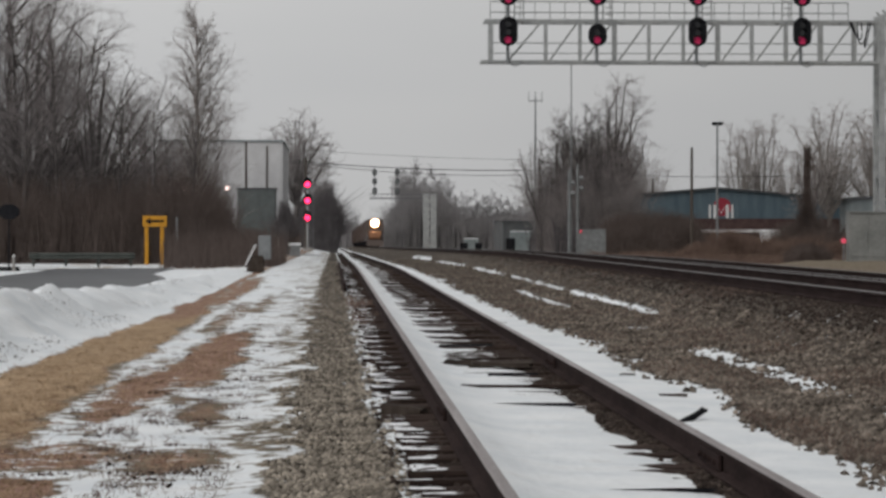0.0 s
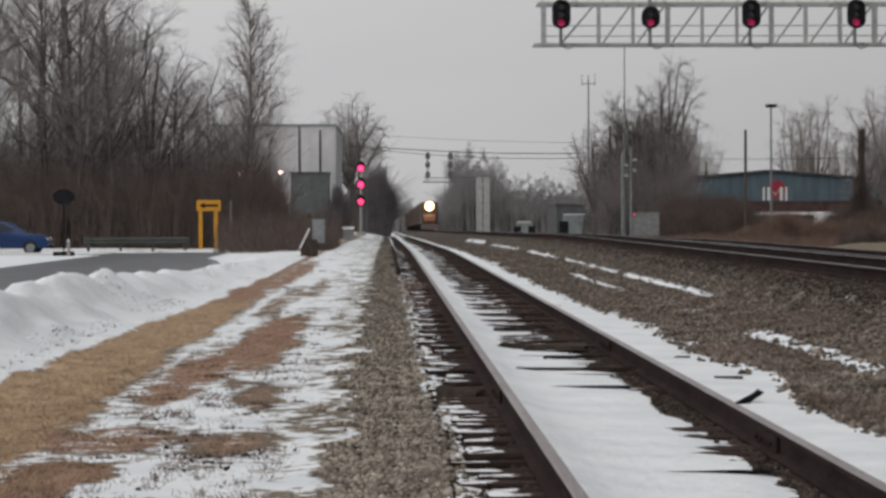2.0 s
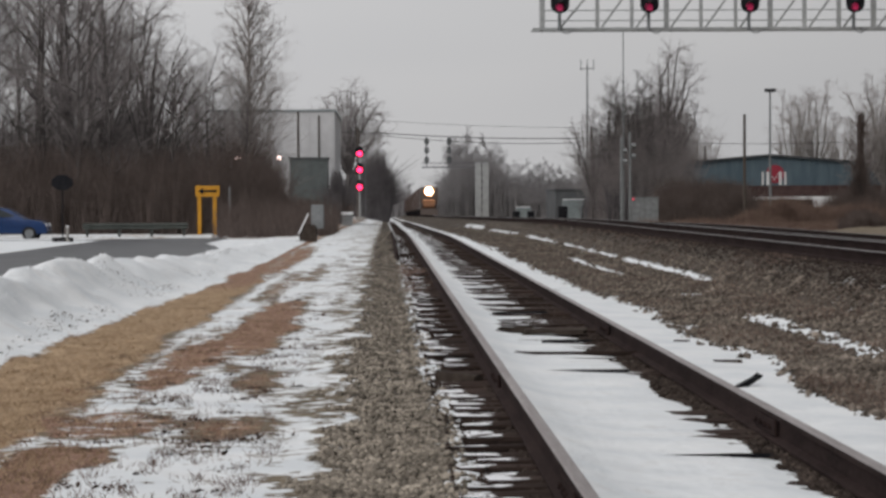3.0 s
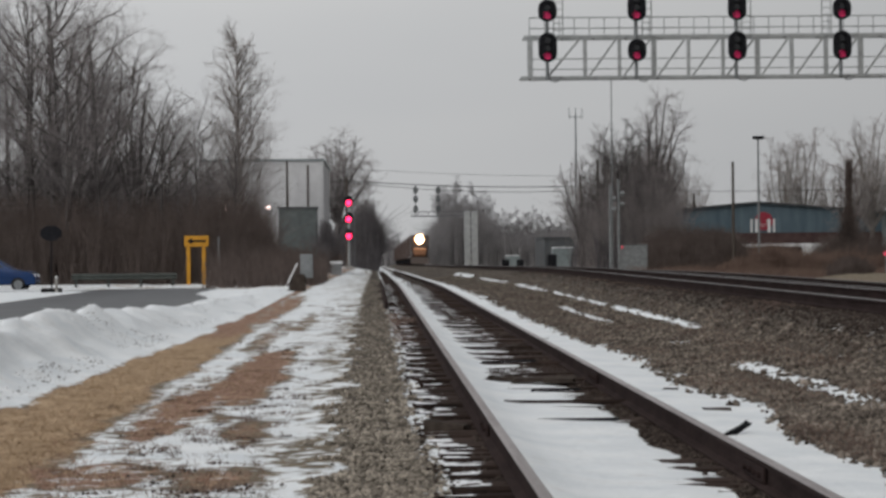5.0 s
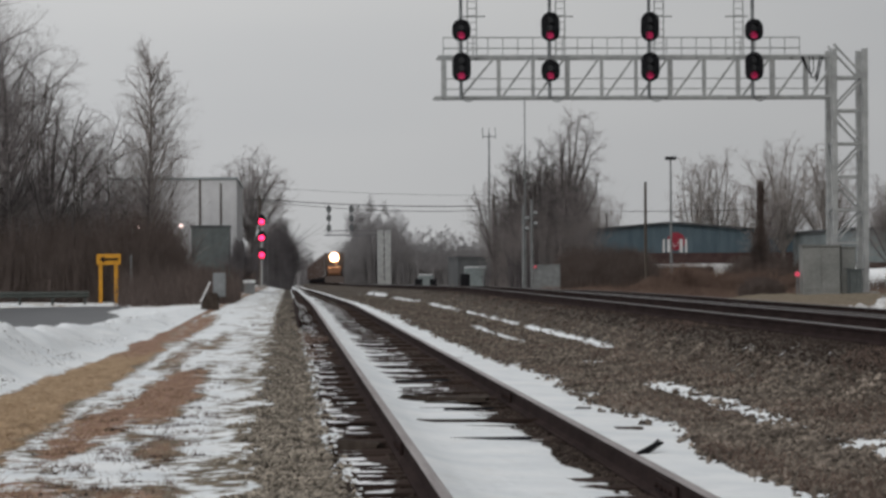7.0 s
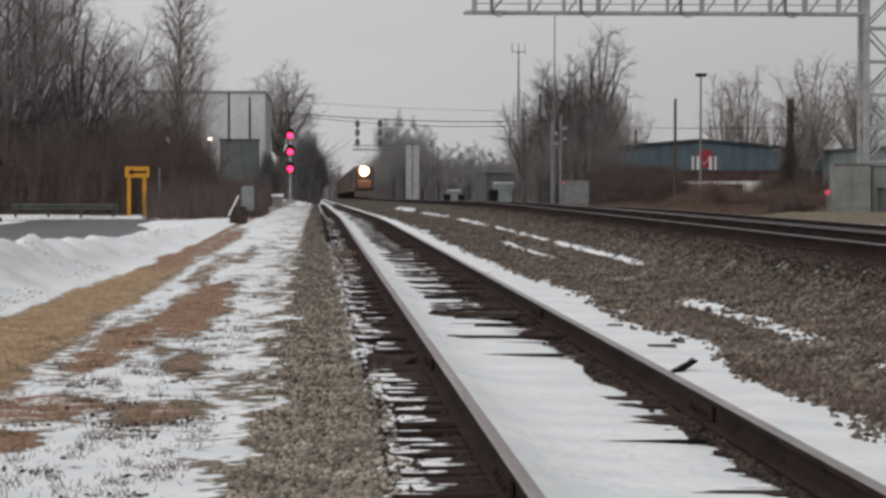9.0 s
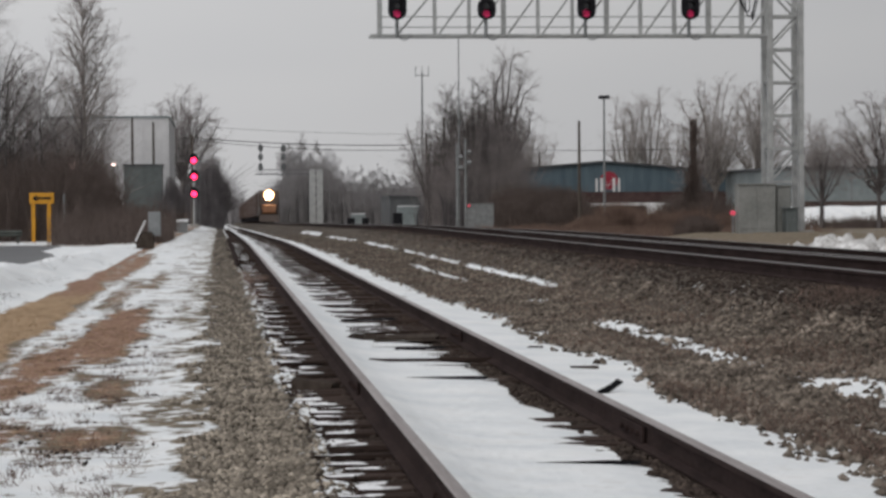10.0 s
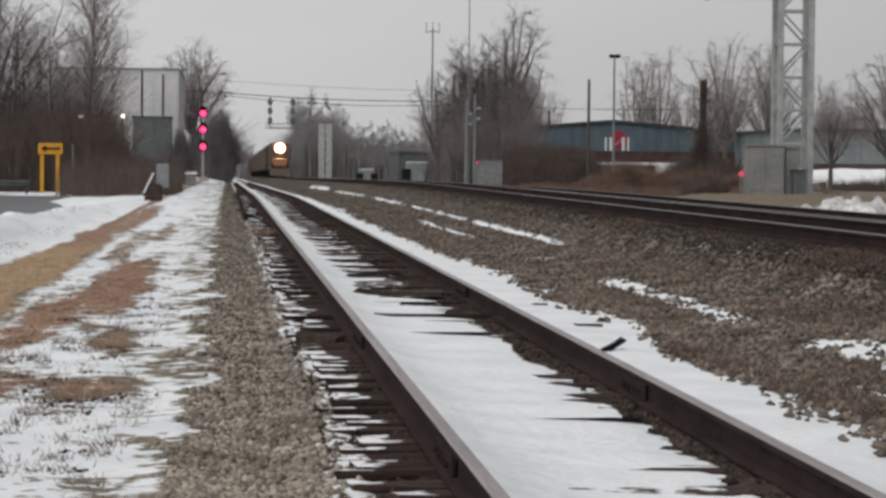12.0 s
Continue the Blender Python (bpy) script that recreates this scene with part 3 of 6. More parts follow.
# ---- bridge of signals ----
def signal_head(parent, x, y, z, tall, lit):
    """z is the bottom of the backing plate; returns the plate."""
    h = 1.27 if tall else 0.97
    bm = bmesh.new()
    out = [(0.40 * math.cos(a), 0.34 + 0.34 * math.sin(a)) for a in [math.pi + math.pi * k / 8 for k in range(9)]]
    out += [(0.40 * math.cos(a), h - 0.40 + 0.40 * math.sin(a)) for a in [math.pi * k / 8 for k in range(9)]]
    prism(bm, out, 0.0, 0.05)
    box(bm, -0.2, 0.2, 0.05, 0.4, 0.15, h - 0.2, 0.03)
    plate = part("signal_head", bm, BLACK, parent)
    plate.location = (x, y, z)
    for k in range(3 if tall else 2):
        zc = 0.27 + k * 0.34
        bm = bmesh.new()
        seg, r = 12, 0.15
        ring = []
        for q in range(seg + 1):
            a = math.pi * (-0.15 + 1.3 * q / seg)
            ring.append([bm.verts.new((rr * math.cos(a), yy, zc + rr * math.sin(a))) for rr, yy in ((r, -0.01), (r, -0.36 + 0.12 * abs(math.cos(a))), (r - 0.012, -0.35 + 0.12 * abs(math.cos(a))), (r - 0.012, -0.01))])
        for q in range(seg):
            for w in range(4):
                bm.faces.new((ring[q][w], ring[q][(w + 1) % 4], ring[q + 1][(w + 1) % 4], ring[q + 1][w]))
        bmesh.ops.recalc_face_normals(bm, faces=bm.faces)
        part("visor", bm, BLACK, plate)
        bm = bmesh.new()
        rod(bm, (0, -0.02, zc), (0, 0.01, zc), 0.14 if not (k == 0 and lit) else 0.165, sides=16)
        part("lens", bm, RED_LENS if k == 0 and lit else DARK_LENS, plate, "lit red lens" if k == 0 and lit else "")
    return plate


def signal_bridge():
    b = thing("signal_bridge", "galvanised cantilever truss bridge with black signals showing red", "signal bridge", pose(0, 112, 0))
    zb, zt, x0, x1 = 8.86, 10.62, 6.62, 23.8
    for y in (0, 1.25):
        for z, w in ((zb, 0.11), (zt, 0.13)):
            bm = bmesh.new()
            bar(bm, (x0 - 0.1 if z == zt else x0 - 0.25, y, z), (x1, y, z), w)
            part("chord", bm, STEEL, b)
        for i, x in enumerate([x0 + 0.15] + [9.15 + 1.5 * k for k in range(10)] + [x1 - 0.1]):
            bm = bmesh.new()
            bar(bm, (x + y * 0.12, y, zb), (x + y * 0.12, y, zt), (0.15 if i % 3 else 0.22) if y == 0 else 0.09, 0.1)
            part("upright", bm, STEEL, b)
            if y == 0 and i < 11:
                bm = bmesh.new()
                bar(bm, (x + (0.2 if i else 0.8), y, zb + 0.06), (x + (1.4 if i else 2.2), y, zt - 0.06), 0.15, 0.09)
                part("diagonal", bm, STEEL, b)
    for z in (9.3, 9.75):
        bm = bmesh.new()
        bar(bm, (x0 + 0.2, 1.3, z), (x1, 1.3, z), 0.045)
        part("cable_tray", bm, STEEL, b)
    for z in (zb, zt):
        for i in range(13):
            x = x0 + 0.2 + (x1 - x0 - 0.4) * i / 12
            bm = bmesh.new()
            bar(bm, (x, 0.06, z), (x, 1.19, z), 0.07)
            part("cross_bar", bm, STEEL_DULL, b)
    bm = bmesh.new()
    box(bm, x0, x1 - 0.6, 1.3, 2.0, zt + 0.03, zt + 0.07)
    part("walkway", bm, STEEL_DULL, b)
    rail_part = bmesh.new()
    for z in (11.15, 11.62):
        bar(rail_part, (x0 + 0.25, 2.0, z), (22.75, 2.0, z), 0.055)
    for i in range(25):
        x = x0 + 0.25 + (22.75 - x0 - 0.25) * i / 24
        bar(rail_part, (x, 2.0, zt + 0.05), (x, 2.0, 11.64), 0.04)
    part("handrail", rail_part, STEEL, b)
    heads = ((7.5, True, False), (11.35, False, True), (15.68, True, True), (20.22, True, False))
    for x, low_tall, up_tall in heads:
        bm = bmesh.new()
        rod(bm, (x, -0.32, zb - 0.12), (x, -0.32, 14.8), 0.075, sides=10)
        bar(bm, (x, -0.32, zb), (x, 0, zb), 0.1)
        bar(bm, (x, -0.32, zt), (x, 0, zt), 0.1)
        part("mast", bm, STEEL_DULL, b)
        signal_head(b, x, -0.75, 9.48, low_tall, True)
        signal_head(b, x, -0.75, 11.22, up_tall, True)
        signal_head(b, x, -0.75, 13.1, True, True)
        bm = bmesh.new()
        side = -1 if x > 20 else 1
        for dx in (0.32, 0.72):
            bar(bm, (x + side * dx, 0.2, zt), (x + side * dx, 0.2, 14.6), 0.05)
        for k in range(12):
            bar(bm, (x + side * 0.32, 0.2, zt + 0.3 + k * 0.3), (x + side * 0.72, 0.2, zt + 0.3 + k * 0.3), 0.03)
        bar(bm, (x - 0.1, 0.2, 12.38), (x + side * 1.1, 0.2, 12.38), 0.06)
        part("ladder", bm, STEEL, b)
        bm = bmesh.new()
        pts = [(x + 0.05 + 0.55 * k / 10, -0.2, zb - 0.05 - 0.16 * math.sin(math.pi * k / 10)) for k in range(11)]
        sweep(bm, pts, 0.025)
        part("cable_loop", bm, STEEL_DULL, b)
    # the tower
    xa, xb, zt2 = 23.86, 25.22, 10.95
    for x in (xa, xb):
        for y in (0, 1.25):
            bm = bmesh.new()
            box(bm, x - 0.12, x + 0.12, y - 0.12, y + 0.12, 0.3, zt2, 0.02)
            part("tower_leg", bm, STEEL, b)
    k = 0
    z = 1.0
    while z < 10.6:
        for y in (0, 1.25):
            bm = bmesh.new()
            bar(bm, (xa, y, z), (xb, y, z), 0.10)
            part("tower_strut", bm, STEEL, b)
            bm = bmesh.new()
            u, v = (xa, xb) if k % 2 else (xb, xa)
            bar(bm, (u, y, z), (v, y, z + 1.45), 0.085)
            part("tower_brace", bm, STEEL, b)
        for x in (xa, xb):
            bm = bmesh.new()
            bar(bm, (x, 0, z), (x, 1.25, z + 1.45 * (k % 2)), 0.07)
            part("tower_brace", bm, STEEL_DULL, b)
        z += 1.45
        k += 1
    for j in range(4):
        bm = bmesh.new()
        pts = [(22.4 + 0.3 * j + 0.25 * math.sin(3 * s / 8 + j), -0.1, 10.6 - (1.9 - 0.1 * j) * math.sin(math.pi * s / 8) * (0.4 + 0.2 * j) * 0.7) for s in range(9)]
        sweep(bm, pts, 0.03)
        part("hanging_cable", bm, BLACK, b)
    bm = bmesh.new()
    box(bm, 23.4, 25.7, -0.5, 1.8, -0.6, 0.32, 0.03)
    part("footing", bm, CONCRETE, b)
    return b


signal_bridge()


def cabinet(x0, x1, y, z0, z1, material, label):
    c = thing("equipment_cabinet", label, "cabinet", pose((x0 + x1) / 2, y, z0))
    w, h = (x1 - x0) / 2, z1 - z0
    bm = bmesh.new()
    box(bm, -w, w, -0.4, 0.4, -0.4, h - 0.06, 0.02)
    part("body", bm, material, c)
    bm = bmesh.new()
    box(bm, -w - 0.05, w + 0.05, -0.47, 0.45, h - 0.06, h, 0.015)
    part("roof", bm, material, c)
    for s in (-1, 1):
        bm = bmesh.new()
        box(bm, min(s * 0.02, s * (w - 0.05)), max(s * 0.02, s * (w - 0.05)), -0.425, -0.4, 0.12, h - 0.14, 0.008)
        d = part("door", bm, material, c)
        bm = bmesh.new()
        rod(bm, (s * 0.08, -0.45, h * 0.5 - 0.08), (s * 0.08, -0.45, h * 0.5 + 0.08), 0.015)
        part("handle", bm, STEEL_DULL, d)
    return c


cabinet(22.06, 23.70, 110.6, 0.30, 2.36, CABINET, "tall grey steel equipment cabinet beside the bridge tower")
cabinet(23.80, 24.42, 110.9, 0.30, 2.28, CABINET, "narrow grey equipment cabinet at the tower foot")
cabinet(24.0, 24.5, 109.9, 0.30, 1.32, PANEL, "small dark equipment cabinet at the tower foot")
cabinet(20.8, 23.1, 220, -0.5, 1.7, STEEL_DULL, "pale grey equipment hut beside the main line")


def marker_post():
    m = thing("marker_post", "short post with a glowing red marker light", "marker light", pose(21.86, 110.4, 0.1))
    bm = bmesh.new()
    rod(bm, (0, 0, -0.3), (0, 0, 0.9), 0.04)
    part("post", bm, STEEL_DULL, m)
    bm = bmesh.new()
    rod(bm, (0, -0.09, 1.0), (0, 0.05, 1.0), 0.11, sides=12)
    part("lens", bm, glow("red_marker_lens", (1.0, 0.10, 0.18), 0.14), m)


marker_post()


def hut_lamp():
    m = thing("hut_lamp", "small red lamp fixed to the pale equipment hut", "marker light", pose(20.95, 219.5, 1.5))
    bm = bmesh.new()
    box(bm, -0.06, 0.06, -0.02, 0.12, -0.14, 0.1, 0.01)
    part("bracket", bm, STEEL_DULL, m)
    bm = bmesh.new()
    rod(bm, (0, -0.08, 0), (0, -0.02, 0), 0.11, sides=12)
    part("lens", bm, glow("red_hut_lens", (1.0, 0.1, 0.16), 0.15), m)


hut_lamp()


# ---- trackside things ----
def mast_signal():
    s = thing("mast_signal", "trackside mast with three bright red signals", "signal", pose(-2.93, 293, -0.6))
    bm = bmesh.new()
    rod(bm, (0, 0, -0.3), (0, 0, 7.7), 0.11, sides=10)
    part("mast", bm, STEEL, s)
    bm = bmesh.new()
    box(bm, -0.5, 0.5, -0.4, 0.4, -0.5, 0.25, 0.03)
    part("footing", bm, CONCRETE, s)
    bm = bmesh.new()
    for dx in (-0.2, 0.2):
        bar(bm, (dx + 0.45, 0.2, 0), (dx + 0.45, 0.2, 7.4), 0.05)
    for k in range(20):
        bar(bm, (0.25, 0.2, 0.3 + 0.36 * k), (0.65, 0.2, 0.3 + 0.36 * k), 0.03)
    part("ladder", bm, STEEL_DULL, s)
    for z in (7.38, 5.55, 3.62):
        bm = bmesh.new()
        out = [(0.48 * math.cos(2 * math.pi * k / 20), 0.62 * math.sin(2 * math.pi * k / 20)) for k in range(20)]
        prism(bm, out, -0.22, -0.17)
        box(bm, -0.22, 0.22, -0.17, 0.1, -0.3, 0.3, 0.03)
        head = part("signal_head", bm, BLACK, s)
        head.location = (0, 0, z + 0.2)
        bm = bmesh.new()
        rod(bm, (0, -0.27, -0.2), (0, -0.2, -0.2), 0.31, sides=20)
        part("lens", bm, RED_BRIGHT, head, "glowing red lens")


mast_signal()


def far_gantry():
    g = thing("far_signal_gantry", "distant grey signal gantry with two columns of dark heads", "signal bridge", pose(0, 530, -2.4))
    bm = bmesh.new()
    for y in (0, 1.3):
        bar(bm, (7.4, y, 10.6), (19.6, y, 10.6), 0.22)
        bar(bm, (7.4, y, 11.5), (19.6, y, 11.5), 0.14)
        for i in range(12):
            bar(bm, (7.4 + i, y, 10.6), (8.4 + i, y, 11.5), 0.08)
    part("truss", bm, FAR_WALL, g)
    bm = bmesh.new()
    for x in (18.9, 20.4):
        for y in (0, 1.3):
            box(bm, x - 0.6, x + 0.6, y - 0.2, y + 0.2, 0, 11.6)
    for k in range(7):
        bar(bm, (18.9, 0, 0.3 + 1.5 * k), (20.4, 0, 1.8 + 1.5 * k), 0.3)
        bar(bm, (20.4, 1.3, 0.3 + 1.5 * k), (18.9, 1.3, 1.8 + 1.5 * k), 0.3)
    part("tower", bm, STEEL, g)
    for x in (8.4, 13.0):
        bm = bmesh.new()
        rod(bm, (x, -0.3, 10.5), (x, -0.3, 16.9), 0.12)
        part("mast", bm, STEEL_DULL, g)
        for z in (15.9, 14.1, 12.1):
            bm = bmesh.new()
            out = [(0.5 * math.cos(2 * math.pi * k / 16), 0.75 * math.sin(2 * math.pi * k / 16)) for k in range(16)]
            prism(bm, out, -0.5, -0.42)
            box(bm, -0.25, 0.25, -0.42, -0.1, -0.4, 0.4)
            # greyer than the near heads: distance haze is put into the colour
            head = part("signal_head", bm, ROOF, g)
            head.location = (x, 0, z)
            for dz in (-0.35, 0.0, 0.35):
                bm = bmesh.new()
                rod(bm, (0, -0.56, dz), (0, -0.5, dz), 0.13, sides=10)
                part("lens", bm, STEEL_DULL, head)


far_gantry()


def grey_shed():
    s = thing("grey_shed", "grey-green metal shed with a dark flat roof before the warehouse", "shed", pose(-6.35, 214, -0.5))
    bm = bmesh.new()
    box(bm, -1.57, 1.57, 0, 3.5, -0.4, 5.4, 0.03)
    part("wall", bm, PANEL, s)
    bm = bmesh.new()
    box(bm, -1.65, 1.65, -0.08, 3.6, 5.4, 5.58, 0.02)
    part("roof", bm, ROOF, s)
    for k in range(5):
        bm = bmesh.new()
        box(bm, -1.5 + 0.74 * k, -1.45 + 0.74 * k, -0.04, 0.0, 0.1, 5.38)
        part("seam", bm, PANEL, s)
    bm = bmesh.new()
    box(bm, -0.7, 0.6, -0.06, -0.005, 0, 2.4, 0.01)
    part("door", bm, PANEL, s)


def switch_stand():
    s = thing("switch_stand", "dark switch machine on a block with a raised white lever", "switch stand", pose(-3.0, 99.4, -0.08))
    bm = bmesh.new()
    prism(bm, [(-0.34, -0.1), (0.34, -0.1), (0.33, 0.56), (0.26, 0.66), (-0.3, 0.62)], -0.35, 0.35)
    bmesh.ops.bevel(bm, geom=list(bm.edges), offset=0.03, segments=2, profile=0.5, affect="EDGES")
    part("block", bm, TIE_DARK, s)
    bm = bmesh.new()
    bar(bm, (-0.36, -0.4, 0.3), (0.02, -0.4, 1.08), 0.09, 0.06)
    part("lever", bm, WHITE_PAINT, s, "white painted lever")
    bm = bmesh.new()
    box(bm, 0.12, 0.60, -0.2, 0.2, 0.5, 1.42, 0.03)
    part("motor_box", bm, STEEL_DULL, s)


grey_shed()
switch_stand()


def arrow_sign():
    s = thing("arrow_sign", "yellow road sign with a black arrow on two yellow posts", "road sign", pose(-9.48, 138, -0.2))
    bm = bmesh.new()
    box(bm, -0.64, 0.64, -0.03, 0.03, 1.94, 2.52, 0.02)
    p = part("panel", bm, YELLOW, s)
    bm = bmesh.new()
    out = [(-0.5, 2.23), (-0.22, 2.41), (-0.22, 2.29), (0.5, 2.29), (0.5, 2.17), (-0.22, 2.17), (-0.22, 2.05)]
    prism(bm, out, -0.045, -0.034)
    part("arrow", bm, BLACK, p, "black arrow pointing along the bend")
    for x in (-0.44, 0.38):
        bm = bmesh.new()
        box(bm, x - 0.10, x + 0.10, 0.035, 0.2, -0.4, 1.98, 0.015)
        part("post", bm, YELLOW, s)


arrow_sign()


def plain_pole(name, label, category, x, y, z0, z1, r, material, group=""):
    t = thing(name, label, category, pose(x, y, z0), group)
    bm = bmesh.new()
    rod(bm, (0, 0, -0.5), (0, 0, z1 - z0), r, r * 0.75, 10)
    part("shaft", bm, material, t)
    bm = bmesh.new()
    rod(bm, (0, 0, z1 - z0), (0, 0, z1 - z0 + 0.06), r * 0.85, r * 0.5, 10)
    part("cap", bm, STEEL_DULL, t)
    return t


plain_pole("delineator_post", "thin grey metal post beside the road", "post", -8.25, 137, -0.3, 2.2, 0.055, STEEL_DULL)


def guardrail():
    g = thing("guardrail", "dull green guardrail behind the road bend", "guardrail", pose(-12.45, 129, -0.1))
    bm = bmesh.new()
    prism_x(bm, [(-0.02, 0.22), (-0.09, 0.28), (-0.02, 0.35), (-0.09, 0.44), (-0.02, 0.52), (0.01, 0.52), (-0.05, 0.44), (0.01, 0.35), (-0.05, 0.28), (0.01, 0.22)], -2.6, 2.6)
    part("rail", bm, GUARD, g)
    for k in range(4):
        bm = bmesh.new()
        box(bm, -2.4 + 1.6 * k - 0.06, -2.4 + 1.6 * k + 0.06, 0.02, 0.18, -0.4, 0.5, 0.01)
        part("post", bm, GUARD, g)


guardrail()


def dark_sign():
    s = thing("round_sign", "dark sign seen from behind on a thin weighted stand", "road sign", pose(-13.45, 108, -0.12))
    bm = bmesh.new()
    out = [(0.48 * math.cos(math.pi / 8 + math.pi * k / 4), 2.42 + 0.34 * math.sin(math.pi / 8 + math.pi * k / 4)) for k in range(8)]
    prism(bm, out, -0.02, 0.02)
    part("plate", bm, BLACK, s)
    bm = bmesh.new()
    rod(bm, (0, 0.05, 0), (0, 0.05, 2.6), 0.035)
    part("pole", bm, BLACK, s)
    bm = bmesh.new()
    box(bm, -0.42, 0.42, -0.25, 0.3, -0.1, 0.14, 0.05)
    part("weight", bm, TYRE, s)
    w = thing("bollard", "small pale marker post in the snow", "bollard", pose(-13.2, 107.6, -0.1))
    bm = bmesh.new()
    rod(bm, (0, 0, -0.1), (0, 0, 0.55), 0.07, 0.06, 10)
    part("shaft", bm, CONCRETE, w)
    bm = bmesh.new()
    rod(bm, (0, 0, 0.55), (0, 0, 0.62), 0.075, 0.03, 10)
    part("cap", bm, WHITE_PAINT, w)


dark_sign()


def blue_car():
    c = thing("car", "blue hatchback waiting on the side road", "car", pose(-17.65, 119.2, -0.25))
    bm = bmesh.new()
    out = [(-2.15, 0.35), (-2.2, 0.75), (-2.1, 0.98), (-1.75, 1.05), (-1.35, 1.42), (-0.9, 1.5), (0.1, 1.5), (0.45, 1.42), (1.15, 0.98), (1.9, 0.88), (2.15, 0.72), (2.22, 0.45), (2.15, 0.28)]
    prism(bm, out, -0.86, 0.86)
    for v in bm.verts:
        if v.co.z > 1.0:
            v.co.y *= 0.8
    bmesh.ops.bevel(bm, geom=list(bm.edges), offset=0.05, segments=2, profile=0.5, affect="EDGES")
    part("body", bm, BLUE_PAINT, c, smooth=True)
    for s in (-1, 1):
        bm = bmesh.new()
        prism(bm, [(-1.4, 1.06), (-1.2, 1.36), (0.1, 1.40), (0.9, 1.06)], -0.012, 0.012)
        o = part("side_window", bm, CAR_GLASS, c)
        o.matrix_basis = pose(0, s * 0.80, 0)
    bm = bmesh.new()
    box(bm, 2.12, 2.24, -0.75, 0.75, 0.3, 0.42, 0.02)
    part("bumper", bm, BLACK, c)
    for s in (-1, 1):
        bm = bmesh.new()
        box(bm, 2.0, 2.18, s * 0.62 - 0.16, s * 0.62 + 0.16, 0.62, 0.76, 0.03)
        part("headlight", bm, WHITE_PAINT, c, "unlit headlight")
    for x in (-1.35, 1.4):
        for s in (-1, 1):
            bm = bmesh.new()
            rod(bm, (x, s * 0.78 - 0.1, 0.31), (x, s * 0.78 + 0.1, 0.31), 0.32, sides=20)
            w = part("wheel", bm, TYRE, c)
            bm = bmesh.new()
            rod(bm, (x, s * 0.78 - 0.105, 0.31), (x, s * 0.78 + 0.105, 0.31), 0.2, sides=14)
            part("rim", bm, STEEL_DULL, w)


blue_car()


# ---- buildings ----
def white_building():
    b = thing("warehouse", "tall pale warehouse wall behind bare trees", "building", pose(-9.3, 220, -0.6))
    bm = bmesh.new()
    box(bm, -5.5, 5.0, 0, 28, -0.5, 9.65)
    part("wall", bm, WHITE_WALL, b)
    bm = bmesh.new()
    box(bm, -5.6, 5.1, -0.1, 28.1, 9.65, 9.82)
    part("roof", bm, GREY_WALL, b)
    for k in range(11):
        bm = bmesh.new()
        box(bm, -5.4 + k * 1.02, -5.34 + k * 1.02, -0.04, 0.0, 0, 9.6)
        part("seam", bm, WHITE_WALL, b)


def lamp(x, y, z, name="street_lamp", label="lit lamp on a slim pole among the trees"):
    g = height(x, y)
    t = thing(name, label, "lamp", pose(x, y, g))
    bm = bmesh.new()
    rod(bm, (0, 0, -0.4), (0, 0, z - g), 0.06, 0.045, 8)
    rod(bm, (0, 0, z - g), (0, -0.6, z - g + 0.1), 0.04, 0.03, 8)
    part("pole", bm, STEEL_DULL, t)
    bm = bmesh.new()
    bmesh.ops.create_uvsphere(bm, u_segments=12, v_segments=8, radius=0.15, matrix=pose(0, -0.6, z - g))
    part("globe", bm, LAMP_GLOW, t, "glowing globe")


white_building()
lamp(-8.15, 200, 4.80)
lamp(-8.93, 158, 4.03)
plain_pole("utility_pole", "slim wooden pole before the warehouse", "pole", -7.3, 217.6, -0.5, 8.95, 0.12, WOOD_POLE, "poles by the warehouse")
plain_pole("utility_pole", "slim wooden pole before the warehouse", "pole", -5.57, 217.6, -0.5, 8.6, 0.12, WOOD_POLE, "poles by the warehouse")


